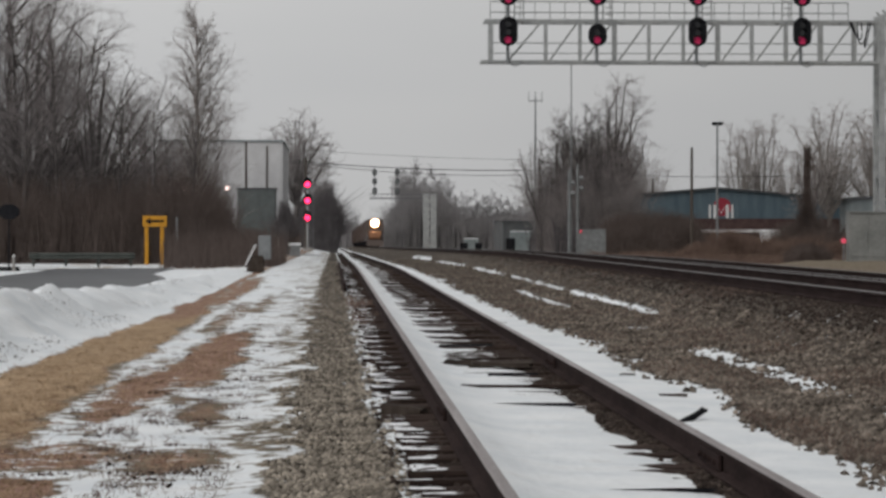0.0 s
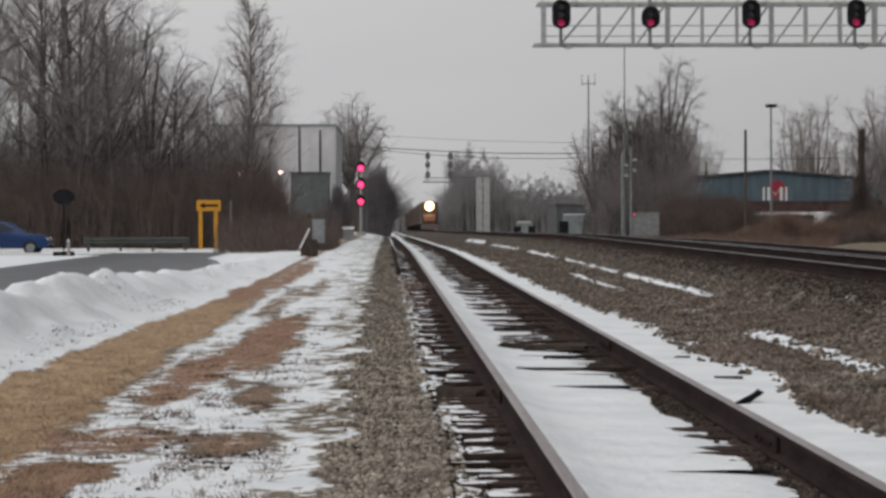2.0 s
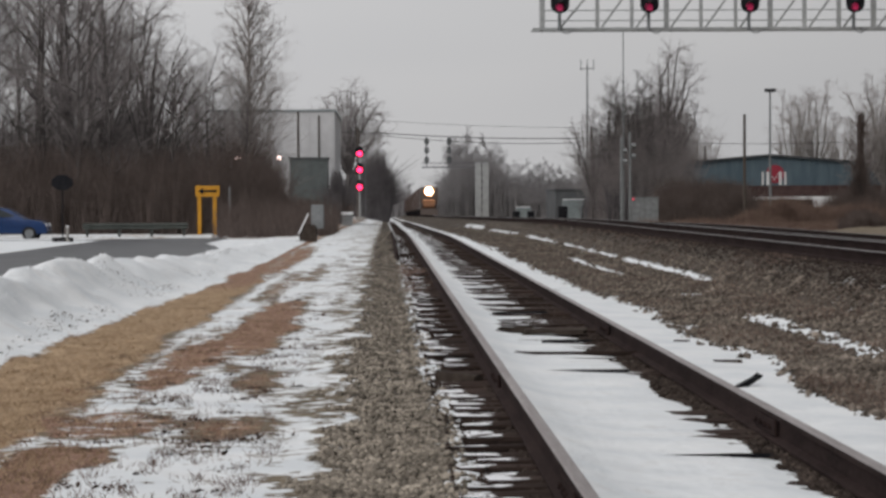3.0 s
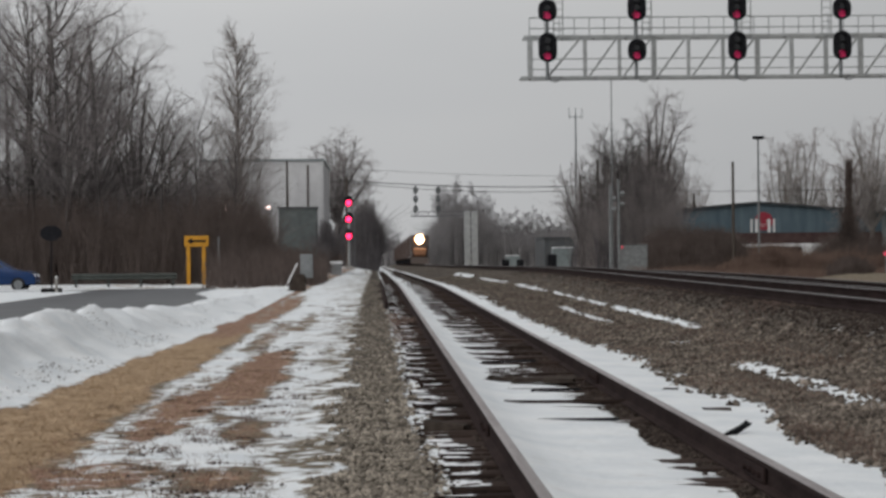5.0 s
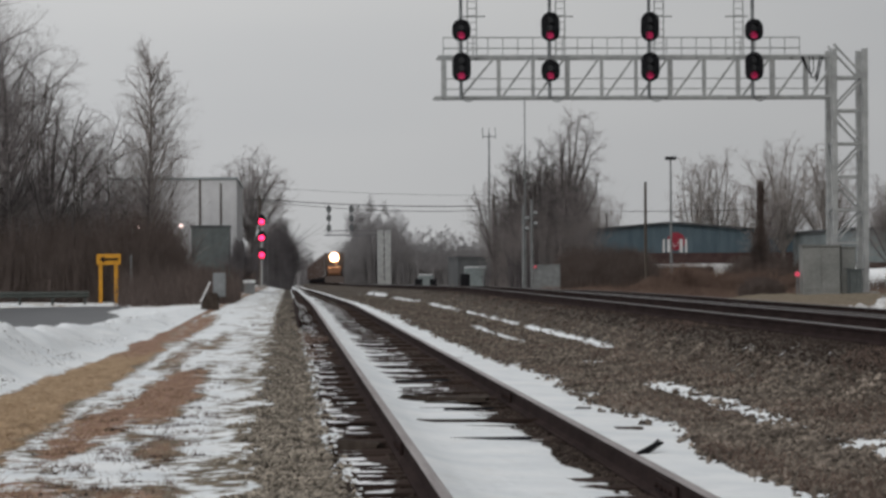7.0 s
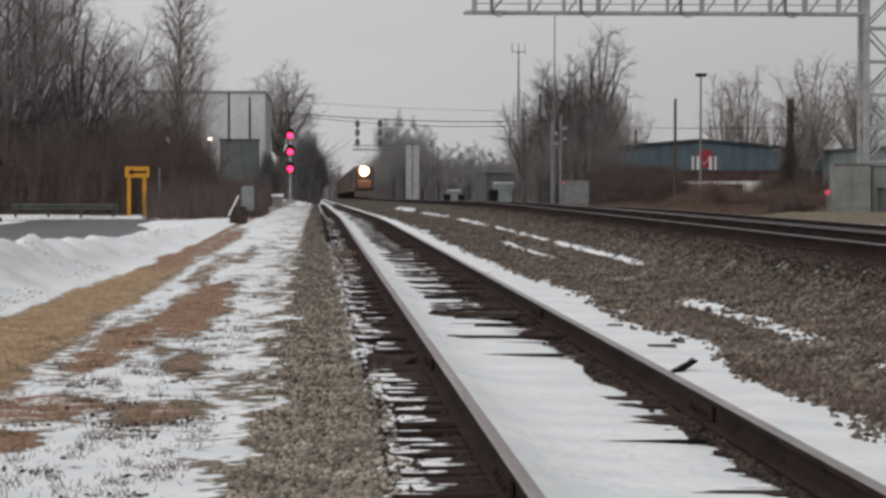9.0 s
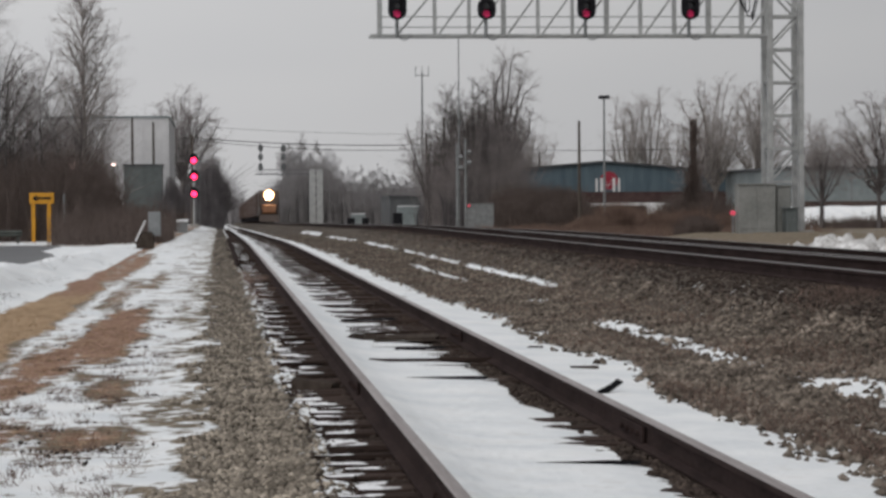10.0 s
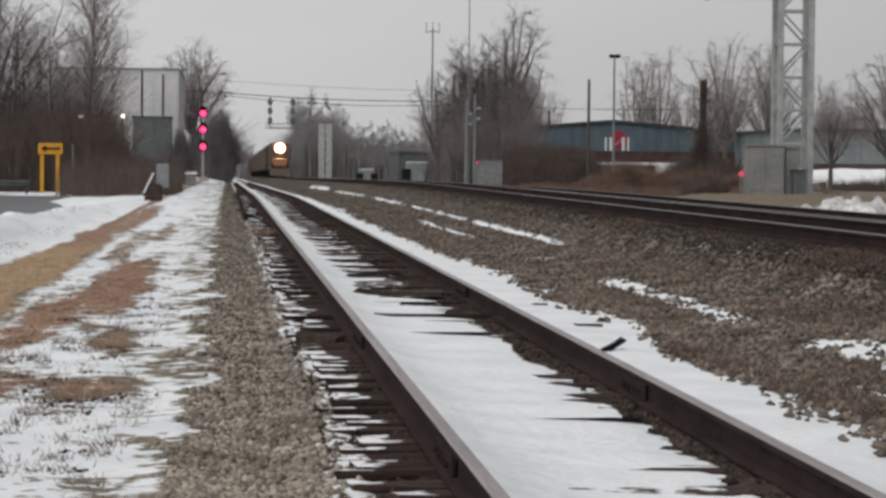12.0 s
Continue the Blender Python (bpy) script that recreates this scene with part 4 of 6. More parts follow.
def teal_building():
    b = thing("industrial_hall", "long low teal industrial hall with a shallow gable", "building", pose(41.5, 280, -0.6))
    bm = bmesh.new()
    prism(bm, [(-12.4, -0.5), (17, -0.5), (17, 5.3), (0, 6.7), (-12.4, 5.68)], 0, 60)
    part("wall", bm, TEAL, b)
    for s in (-1, 1):
        bm = bmesh.new()
        e = 17.4 if s > 0 else 12.7
        out = [(0, 6.72), (s * e, 6.72 - 0.0822 * e), (s * e, 6.90 - 0.0822 * e), (0, 6.92)]
        prism(bm, out, -0.35, 60.3)
        part("roof", bm, ROOF, b)
    for k in range(29):
        x = -12.1 + k * 1.03
        bm = bmesh.new()
        box(bm, x - 0.04, x + 0.04, -0.06, 0.0, 0.2, 6.55 - abs(x) * 0.083)
        part("seam", bm, TEAL, b)
    bm = bmesh.new()
    rod(bm, (0.6, -0.08, 4.75), (0.6, -0.02, 4.75), 0.98, sides=28)
    logo = part("round_sign", bm, RED_PAINT, b, "red disc with white strokes")
    bm = bmesh.new()
    for x, w in ((-0.75, 0.22), (-0.2, 0.3), (1.15, 0.3), (1.7, 0.22)):
        box(bm, x - w / 2, x + w / 2, -0.13, -0.085, 3.55, 5.0)
    bar(bm, (-0.1, -0.11, 4.9), (0.5, -0.11, 4.1), 0.24, 0.04)
    bar(bm, (1.05, -0.11, 4.9), (0.45, -0.11, 4.1), 0.24, 0.04)
    part("stroke", bm, WHITE_PAINT, logo)
    bm = bmesh.new()
    box(bm, -12.4, 17, -0.12, -0.02, -0.4, 3.5, 0.01)
    part("plinth", bm, BRICK_RED, b)
    bm = bmesh.new()
    box(bm, -10.5, 8, -1.6, -0.13, -0.4, 1.95, 0.03)
    dock = part("loading_dock", bm, DARK_WALL, b)
    bm = bmesh.new()
    box(bm, -10.5, 8, -1.7, -0.13, 1.95, 2.3, 0.08)
    part("snow_on_dock", bm, SNOW_DIRTY, dock)


teal_building()


def grey_building():
    b = thing("grey_hall", "long grey-green hall behind a snowy bank", "building", pose(66, 240, -0.6))
    bm = bmesh.new()
    box(bm, -13, 20, 0, 30, -0.5, 5.3)
    part("wall", bm, GREY_WALL, b)
    bm = bmesh.new()
    box(bm, -13.2, 20.2, -0.2, 30.2, 5.3, 5.6)
    part("roof", bm, ROOF, b)
    for k in range(12):
        bm = bmesh.new()
        box(bm, -12.4 + 2.7 * k, -12.25 + 2.7 * k, -0.08, 0, 1.6, 5.25)
        part("pilaster", bm, STEEL_DULL, b)
    bm = bmesh.new()
    box(bm, -13, 20, -0.3, -0.01, -0.3, 2.3)
    part("plinth", bm, DARK_WALL, b)
    m = thing("snowy_embankment", "low snow-covered bank before the hall", "snow bank", kind="structure")
    rng = random.Random(3)
    verts, faces = [], []
    n = 40
    for i in range(n):
        x = 46 + 0.9 * i
        for dy, z in ((-1.2, -0.4), (-0.7, 0.7), (0.4, 1.55), (3.0, 1.6), (5, -0.4)):
            verts.append((x, 228 + dy, -0.4 + z + rng.uniform(-0.1, 0.1)))
    for i in range(n - 1):
        for k in range(4):
            a = i * 5 + k
            faces.append((a, a + 5, a + 6, a + 1))
    made("snow_cover", verts, faces, SNOW, m, True)


grey_building()


def trailer(x0, x1, y, z0, z1, label):
    t = thing("trailer", label, "trailer", pose((x0 + x1) / 2, y, z0))
    w, h = (x1 - x0) / 2, z1 - z0
    bm = bmesh.new()
    box(bm, -w, w, -1.2, 1.2, 0.5, h, 0.05)
    part("body", bm, GREY_WALL, t)
    bm = bmesh.new()
    box(bm, -w + 0.1, w - 0.1, -1.15, 1.15, h, h + 0.12, 0.04)
    part("snow_on_roof", bm, SNOW, t)
    for s in (-1, 1):
        bm = bmesh.new()
        box(bm, s * w - 0.55, s * w + 0.55, -1.3, 1.0, 0.0, h * 0.75, 0.1)
        part("end_frame", bm, BLACK, t)
    for s in (-1, 1):
        bm = bmesh.new()
        rod(bm, (s * w * 0.5, -1.0, 0.35), (s * w * 0.5, 1.0, 0.35), 0.42, sides=14)
        part("wheel", bm, TYRE, t)


trailer(22.5, 25.4, 330, -1.7, 1.45, "small grey trailer with snow on its roof")
trailer(20.1, 22.3, 400, -1.9, 0.3, "small pale trailer far down the line")


def white_van():
    v = thing("van", "white van parked before the hall", "van", pose(45.8, 262, -0.4))
    bm = bmesh.new()
    prism(bm, [(-2.4, 0.35), (2.3, 0.35), (2.35, 0.9), (1.7, 1.15), (1.1, 1.95), (-2.4, 2.05)], -0.9, 0.9)
    bmesh.ops.bevel(bm, geom=list(bm.edges), offset=0.08, segments=2, profile=0.5, affect="EDGES")
    part("body", bm, WHITE_PAINT, v)
    bm = bmesh.new()
    box(bm, 0.2, 1.0, -0.92, -0.9, 1.25, 1.8)
    part("side_window", bm, CAR_GLASS, v)
    for x in (-1.5, 1.5):
        for s in (-0.8, 0.8):
            bm = bmesh.new()
            rod(bm, (x, s - 0.1, 0.33), (x, s + 0.1, 0.33), 0.34, sides=14)
            part("wheel", bm, TYRE, v)


white_van()


# ---- poles, masts and wires on the railway side ----
def tall_lamp():
    t = thing("floodlight_pole", "tall grey pole with a floodlight head", "light pole", pose(34.15, 230, -0.5))
    bm = bmesh.new()
    rod(bm, (0, 0, -0.4), (0, 0, 11.6), 0.13, 0.08, 10)
    part("pole", bm, STEEL_DULL, t)
    for a in (0, 120, 240):
        bm = bmesh.new()
        box(bm, -0.2, 0.2, 0.1, 0.5, 11.45, 11.75, 0.06)
        o = part("floodlight", bm, BLACK, t)
        o.matrix_basis = pose(0, 0, 0, 0, 0, a)


tall_lamp()


def antenna():
    t = thing("antenna_mast", "slim antenna mast with a forked top", "mast", pose(21.8, 280, -0.6))
    bm = bmesh.new()
    rod(bm, (0, 0, -0.4), (0, 0, 16.6), 0.16, 0.08, 8)
    part("mast", bm, STEEL_DULL, t)
    bm = bmesh.new()
    bar(bm, (-0.7, 0, 16.2), (0.7, 0, 16.2), 0.09)
    for x in (-0.7, 0, 0.7):
        bar(bm, (x, 0, 16.0), (x, 0, 17.2), 0.07)
    part("aerial", bm, STEEL_DULL, t)


antenna()
plain_pole("radio_pole", "very tall slim grey pole", "pole", 18.35, 200, -0.3, 14.6, 0.06, STEEL_DULL)
for px, pz in ((18.1, 6.2), (18.75, 6.6)):
    mast = plain_pole("crossing_mast", "thick pale grey steel mast with small grey lamp heads", "pole", px, 199, -0.3, pz, 0.13, STEEL_DULL, "pair of masts")
    for dz in (0.7, 1.5):
        bm = bmesh.new()
        rod(bm, (0.12, -0.05, pz - dz), (0.42, -0.05, pz - dz), 0.17, 0.2, 12)
        part("lamp_head", bm, STEEL_DULL, mast)
plain_pole("utility_pole", "weathered wooden utility pole", "pole", 29.1, 210, -0.3, 8.3, 0.14, WOOD_POLE)
plain_pole("utility_pole", "weathered wooden utility pole", "pole", 37.0, 300, -0.5, 7.6, 0.15, WOOD_POLE)
plain_pole("utility_pole", "weathered wooden utility pole", "pole", 22.4, 260, -0.5, 10.4, 0.15, WOOD_POLE)
plain_pole("utility_pole", "weathered wooden utility pole", "pole", 23.8, 300, -0.8, 9.9, 0.17, WOOD_POLE)
plain_pole("utility_pole", "weathered wooden utility pole", "pole", -3.2, 300, -0.8, 9.9, 0.17, WOOD_POLE)


def wires():
    t = thing("overhead_wires", "thin dark wires sagging across the line", "wires")
    for x0, z0, x1, z1, sag, r in ((-3.2, 9.5, 23.8, 8.6, 0.35, 0.05), (-3.2, 9.3, 23.8, 8.1, 0.55, 0.035), (-3.2, 10.9, 23.8, 9.8, 0.25, 0.018), (-14, 9.6, -3.2, 9.5, 0.3, 0.04), (23.8, 8.6, 60, 8.3, 0.6, 0.03)):
        bm = bmesh.new()
        pts = [(x0 + (x1 - x0) * k / 16, 300, z0 + (z1 - z0) * k / 16 - sag * 4 * (k / 16) * (1 - k / 16)) for k in range(17)]
        sweep(bm, pts, r)
        part("wire", bm, WIRE, t)


wires()


# ---- trees and brush ----
def tubes(name, segs, material, parent=None, sides=3):
    """Many tapered sticks in one mesh: rows of start, end and two radii."""
    s = np.array(segs, float)
    p, q, r0, r1 = s[:, 0:3], s[:, 3:6], s[:, 6:7], s[:, 7:8]
    d = q - p
    d /= np.linalg.norm(d, axis=1, keepdims=True) + 1e-9
    ref = np.where(np.abs(d[:, 2:3]) > 0.9, [[1.0, 0, 0]], [[0, 0, 1.0]])
    u = np.cross(d, ref)
    u /= np.linalg.norm(u, axis=1, keepdims=True) + 1e-9
    v = np.cross(d, u)
    rings = []
    for base, r in ((p, r0), (q, r1)):
        for k in range(sides):
            a = 2 * math.pi * k / sides
            rings.append(base + r * (math.cos(a) * u + math.sin(a) * v))
    verts = np.stack(rings, 1).reshape(-1, 3)
    n = len(s)
    off = np.arange(n)[:, None, None] * (2 * sides)
    quad = np.array([[k, (k + 1) % sides, sides + (k + 1) % sides, sides + k] for k in range(sides)])[None]
    f = (off + quad).reshape(-1)
    me = bpy.data.meshes.new(name)
    nf = n * sides
    me.vertices.add(len(verts))
    me.vertices.foreach_set("co", verts.ravel())
    me.loops.add(nf * 4)
    me.loops.foreach_set("vertex_index", f.astype(np.int32))
    me.polygons.add(nf)
    me.polygons.foreach_set("loop_start", np.arange(nf, dtype=np.int32) * 4)
    me.update(calc_edges=True)
    me.validate()
    me.materials.append(material)
    ob = new(name, me)
    ob.parent = parent
    return ob


def branch(rng, out, p, d, length, r, level, levels, kids, bend, rise, fine=0.008):
    """A bent shoot with side shoots; rows are sorted by level."""
    n = 4 if level < 2 else 2
    pts = [p.copy()]
    dirs = []
    d = d.normalized()
    for k in range(n):
        d = (d + Vector((rng.gauss(0, bend), rng.gauss(0, bend), rng.gauss(0, bend) + rise))).normalized()
        dirs.append(d.copy())
        pts.append(pts[-1] + d * (length / n))
    for k in range(n):
        a, b = r * (1 - 0.75 * k / n), r * (1 - 0.75 * (k + 1) / n)
        out[level].append((*pts[k], *pts[k + 1], a, b))
    if level + 1 >= levels:
        return
    for k in range(kids[level]):
        f = 0.25 + 0.75 * (k + rng.random()) / kids[level]
        i = min(n - 1, int(f * n))
        q = pts[i].lerp(pts[i + 1], f * n - i)
        side = Vector((rng.gauss(0, 1), rng.gauss(0, 1), rng.gauss(0, 0.5)))
        side = (side - side.dot(dirs[i]) * dirs[i]).normalized()
        nd = (dirs[i] * rng.uniform(0.5, 1.0) + side * rng.uniform(0.6, 1.0)).normalized()
        branch(rng, out, q, nd, length * rng.uniform(0.38, 0.62) * (1.15 - 0.5 * f), max(fine, r * 0.42 * (1 - 0.5 * f)), level + 1, levels, kids, bend * 1.15, rise, fine)


def tree(seed, h, kind, m, label, bark=None, twig=None, fine=0.008):
    """A bare tree: a tapered trunk with limbs, and a crown of fine twigs."""
    rng = random.Random(seed)
    out = [[] for _ in range(5)]
    t = thing("tree", label, "tree", m)
    if kind == "oak":
        trunk = h * 0.28
        out[0].append((0, 0, -0.4, 0, 0, trunk, h * 0.03, h * 0.024))
        for k in range(10):
            a = 2.4 * k + rng.uniform(-0.3, 0.3)
            lean = 0.06 + 0.85 * math.sqrt(k / 9.0)
            branch(rng, out, Vector((0, 0, trunk * rng.uniform(0.7, 1.0))), Vector((math.cos(a) * lean, math.sin(a) * lean, 1)), h * (0.70 - 0.16 * k / 9) * rng.uniform(0.92, 1.05), h * 0.0115, 1, 5, (0, 10, 9, 6), 0.12, 0.03, fine)
    elif kind == "poplar":
        branch_n = 66
        out[0].append((0, 0, -0.4, 0.1, 0, h * 0.5, h * 0.009, h * 0.006))
        out[0].append((0.1, 0, h * 0.5, -0.05, 0, h, h * 0.006, 0.01))
        for k in range(branch_n):
            f = 0.22 + 0.76 * k / branch_n
            a = rng.random() * 6.28
            ln = h * 0.33 * (1.12 - f) * rng.uniform(0.6, 1.25) + 0.5
            branch(rng, out, Vector((0, 0, h * f)), Vector((math.cos(a) * 0.75, math.sin(a) * 0.75, 1)), ln, h * 0.004, 2, 5, (0, 0, 10, 6), 0.15, 0.03, fine)
    else:
        trunk = h * 0.45
        wob = rng.uniform(-0.6, 0.6)
        out[0].append((0, 0, -0.4, wob * 0.5, 0, trunk, h * 0.010, h * 0.007))
        out[0].append((wob * 0.5, 0, trunk, wob, rng.uniform(-0.5, 0.5), h * 0.95, h * 0.007, 0.02))
        for k in range(20):
            f = 0.16 + 0.82 * k / 20
            a = rng.random() * 6.28
            branch(rng, out, Vector((wob * f, 0, h * 0.95 * f)), Vector((math.cos(a) * 0.8, math.sin(a) * 0.8, rng.uniform(0.35, 1.15))), h * rng.uniform(0.22, 0.42) * (1.2 - 0.6 * f), h * 0.0034, 1, 4, (0, 10, 9), 0.12, 0.04, fine)
    tubes("trunk", out[0] + out[1], bark or BARK, t, 6)
    tubes("crown", [s for lv in out[2:] for s in lv], twig or TWIG, t)
    return t


def dome_tree(seed, h, wide, m, label, bark=None, twig=None, fine=0.008, limbs=22, lean=0.0, low=0.3, sprays=13):
    """A bare tree whose limbs fan out from a forked trunk to a rounded outline of fine twigs."""
    rng = random.Random(seed)
    t = thing("tree", label, "tree", m)
    wood, twigs = [], []
    fork = h * low
    wood.append((0, 0, -0.4, 0, 0, fork, h * 0.021, h * 0.016))
    mid = h * (1 + low) / 2

    def run(out, a, c, b, r0, r1, n, kink=0.0):
        pts = [a * (1 - k / n) ** 2 + c * (2 * (k / n) * (1 - k / n)) + b * (k / n) ** 2 + Vector((rng.gauss(0, kink), rng.gauss(0, kink), rng.gauss(0, kink))) * (k > 0) for k in range(n + 1)]
        for k in range(n):
            u, v = r0 + (r1 - r0) * k / n, r0 + (r1 - r0) * (k + 1) / n
            out.append((*pts[k], *pts[k + 1], max(u, fine), max(v, fine)))
        return pts

    for k in range(limbs):
        up = 1 - 1.45 * ((k + 0.5) / limbs) ** 1.15
        a = 2.4 * k + rng.uniform(-0.5, 0.5)
        ring = math.sqrt(max(0.0, 1 - up * up))
        jag = rng.uniform(0.86, 1.06)
        end = Vector((wide * ring * math.cos(a) * jag + lean * (0.5 + 0.5 * up), wide * ring * math.sin(a) * jag, mid + (h - mid) * up * jag))
        start = Vector((0, 0, fork * rng.uniform(0.75, 1.0)))
        bow = Vector((end.x * rng.uniform(0.15, 0.8), end.y * rng.uniform(0.15, 0.8), start.z + (end.z - start.z) * rng.uniform(0.45, 1.0))) + Vector((rng.gauss(0, 0.05), rng.gauss(0, 0.05), 0)) * h
        pts = run(wood, start, bow, end, h * 0.0075, h * 0.0010, 7, h * 0.006)
        for j in range(sprays):
            f = 0.3 + 0.7 * (j + rng.random()) / sprays
            i = min(6, int(f * 7))
            q = pts[i].lerp(pts[i + 1], f * 7 - i)
            along = (pts[i + 1] - pts[i]).normalized()
            off = Vector((rng.gauss(0, 1), rng.gauss(0, 1), rng.gauss(0.1, 0.55))).normalized()
            ln = h * rng.uniform(0.06, 0.16) * (1.3 - 0.75 * f)
            tip = q + (along * rng.uniform(0.0, 0.7) + off).normalized() * ln
            mids = run(twigs, q, q.lerp(tip, 0.5) + along * ln * 0.12, tip, h * 0.0016, h * 0.0006, 3)
            for _ in range(9):
                b = mids[rng.randrange(1, 4)]
                o = (along * 0.25 + off * 0.5 + Vector((rng.gauss(0, 0.9), rng.gauss(0, 0.9), rng.gauss(0.2, 0.7)))).normalized()
                e = b + o * ln * rng.uniform(0.25, 0.55)
                twigs.append((*b, *e, fine, fine * 0.6))
    tubes("trunk", wood, bark or BARK, t, 5)
    tubes("crown", twigs, twig or TWIG, t)
    return t


def brush(name, label, x0, x1, y0, y1, h0, h1, count, material, seed, lean=0.25, thick=0.012, top=None):
    """A thicket of upright dry stems."""
    rng = random.Random(seed)
    segs = []
    for _ in range(count):
        x, y = rng.uniform(x0, x1), rng.uniform(y0, y1)
        h = rng.uniform(h0, h1) * (0.75 + 0.5 * noise.noise((x * 0.35, y * 0.2, seed)) if top is None else top(x))
        z = height(x, y) - 0.1
        a, b = rng.gauss(0, lean), rng.gauss(0, lean)
        mid = (x + a * h * 0.4, y + b * h * 0.4, z + h * 0.5)
        end = (x + a * h * 0.9 + rng.gauss(0, 0.1), y + b * h * 0.9, z + h)
        segs.append((x, y, z, *mid, thick * 1.6, thick))
        segs.append((*mid, *end, thick, thick * 0.4))
        for _k in range(1):
            c = rng.gauss(0, 0.5) * h * 0.5
            segs.append((*mid, mid[0] + c, mid[1] + rng.gauss(0, 0.3), mid[2] + h * rng.uniform(0.15, 0.45), thick * 0.7, thick * 0.3))
    ob = tubes(name, segs, material)
    tagged(ob, label, "brush", kind="stuff")


def woods():
    rng = random.Random(11)
    base = [tree(20 + k, 14.0 + k * 0.4, "wood", pose(-30 - 4 * k, 190, -0.5), "bare grey-brown woodland tree", None, None, 0.0055) for k in range(5)]
    for b in base:
        tagged(b, group="bare woods by the road")

    def place(x, y, h, k):
        m = pose(x, y, height(x, y), 0, 0, rng.uniform(0, 360))
        c = copy_thing(base[k % 5], m)
        s = h / (14.0 + (k % 5) * 0.4)
        c.scale = (s, s, s)

    top = [(-34, 18.0), (-20, 17.5), (-17, 16), (-14.5, 13.5), (-12, 10.5), (-9, 9.5), (-6, 8.0)]
    k = 0
    for row, (y, spread) in enumerate(((146, 1.25), (153, 1.3), (161, 1.4), (172, 1.6))):
        x = -26.0 - row * 2
        while x < -7.6 - 0.6 * row:
            f = y / 160
            xx = x + rng.uniform(-0.6, 0.6)
            place(xx, y + rng.uniform(-3, 3), lerp_table(top, xx / f) * f * rng.uniform(0.8, 1.05), k)
            k += 1
            x += spread * rng.uniform(1.3, 2.2)
    tree(91, 14.9, "poplar", pose(-8.3, 158, -0.3), "tall slender pale bare tree", BARK_PALE, TWIG_PALE, 0.0042)
    dome_tree(92, 15.6, 4.4, pose(-17.6, 150, -0.3), "large bare tree with arching dark limbs", BARK, TWIG, 0.0042, 26, 1.6, 0.2, 12)
    dome_tree(93, 11.6, 3.4, pose(-13.6, 148, -0.3), "bare tree with arching dark limbs", BARK, TWIG, 0.0042, 24, 1.5, 0.2, 12)


woods()
brush("roadside_thicket", "dark brown thicket of bare stems under the woods", -34, -4.2, 140, 156, 2.4, 5.4, 16000, BRUSH, 5, 0.2, 0.014, lambda x: (0.95 + 0.25 * noise.noise((x * 0.5, 2.0, 5.0))) * (1 - 0.62 * step(x, -6.6, -5.7)))
brush("wall_saplings", "thin pale saplings before the warehouse wall", -12.5, -8.3, 200, 210, 5.5, 9.8, 420, TWIG_PALE, 41, 0.07, 0.010)
brush("back_thicket", "grey-brown saplings deep in the woods", -36, -8.3, 172, 192, 5.0, 10.0, 8000, BRUSH, 19, 0.08, 0.02)
brush("low_thicket", "low brown brush behind the switch stand", -8.2, -2.7, 121, 150, 0.6, 2.6, 2400, BRUSH, 6, 0.25, 0.014)
brush("signal_thicket", "dark brush round the mast signal", -7.0, -3.7, 225, 290, 1.2, 2.8, 1300, BRUSH, 7, 0.2, 0.03)
dome_tree(55, 17.4, 5.2, pose(-4.75, 332, -1.0), "broad bare tree with a rounded crown", None, TWIG, 0.010, 36, 0.0, 0.36, 22)
# crowns from here on down the line use the haze-lightened twig tone
far_a = tree(56, 9.5, "wood", pose(-1.9, 380, -1.4), "small grey bare tree at the line's edge", BRUSH_GREY, TWIG_HAZED)
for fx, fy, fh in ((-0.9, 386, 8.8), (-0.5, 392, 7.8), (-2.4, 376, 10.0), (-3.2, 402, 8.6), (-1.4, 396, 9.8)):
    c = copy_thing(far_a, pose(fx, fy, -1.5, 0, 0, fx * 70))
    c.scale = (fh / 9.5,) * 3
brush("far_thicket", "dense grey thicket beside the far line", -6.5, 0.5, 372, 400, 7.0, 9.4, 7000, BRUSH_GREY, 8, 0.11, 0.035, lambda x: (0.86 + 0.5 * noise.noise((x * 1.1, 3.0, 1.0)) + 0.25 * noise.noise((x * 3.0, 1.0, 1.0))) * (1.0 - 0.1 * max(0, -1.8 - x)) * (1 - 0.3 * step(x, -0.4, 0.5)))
brush("trunk_thicket", "dark ivy-like thicket under the rounded tree", -4.3, -3.75, 212, 219, 4.2, 6.6, 900, BRUSH_GREY, 33, 0.03, 0.03)

# the railway side
dome_tree(60, 14.6, 4.6, pose(24.9, 258, -0.8), "large bare dark tree beside tall poles", None, BARK, 0.010, 38, 0.0, 0.2, 26)
tree(61, 13.4, "wood", pose(23.3, 262, -0.8), "bare dark tree in a clump", None, None, 0.012)
dome_tree(62, 13.2, 3.8, pose(27.8, 268, -0.8), "bare spreading tree in a clump", None, None, 0.010, 28, 0.8, 0.2, 22)
dome_tree(63, 11.5, 2.6, pose(21.0, 262, -0.8), "slim bare tree in a clump", None, None, 0.012, 18, -0.6, 0.25)
dome_tree(64, 18.0, 3.0, pose(28.4, 264, -0.8), "tall bare tree above a clump", BARK, TWIG, 0.008, 20, 1.2, 0.3, 20)
pale = dome_tree(65, 13.0, 2.5, pose(38.0, 330, -1.0), "pale bare tree behind the hall", BARK_PALE, TWIG_PALE, 0.008, 16, 0.0, 0.3, 18)
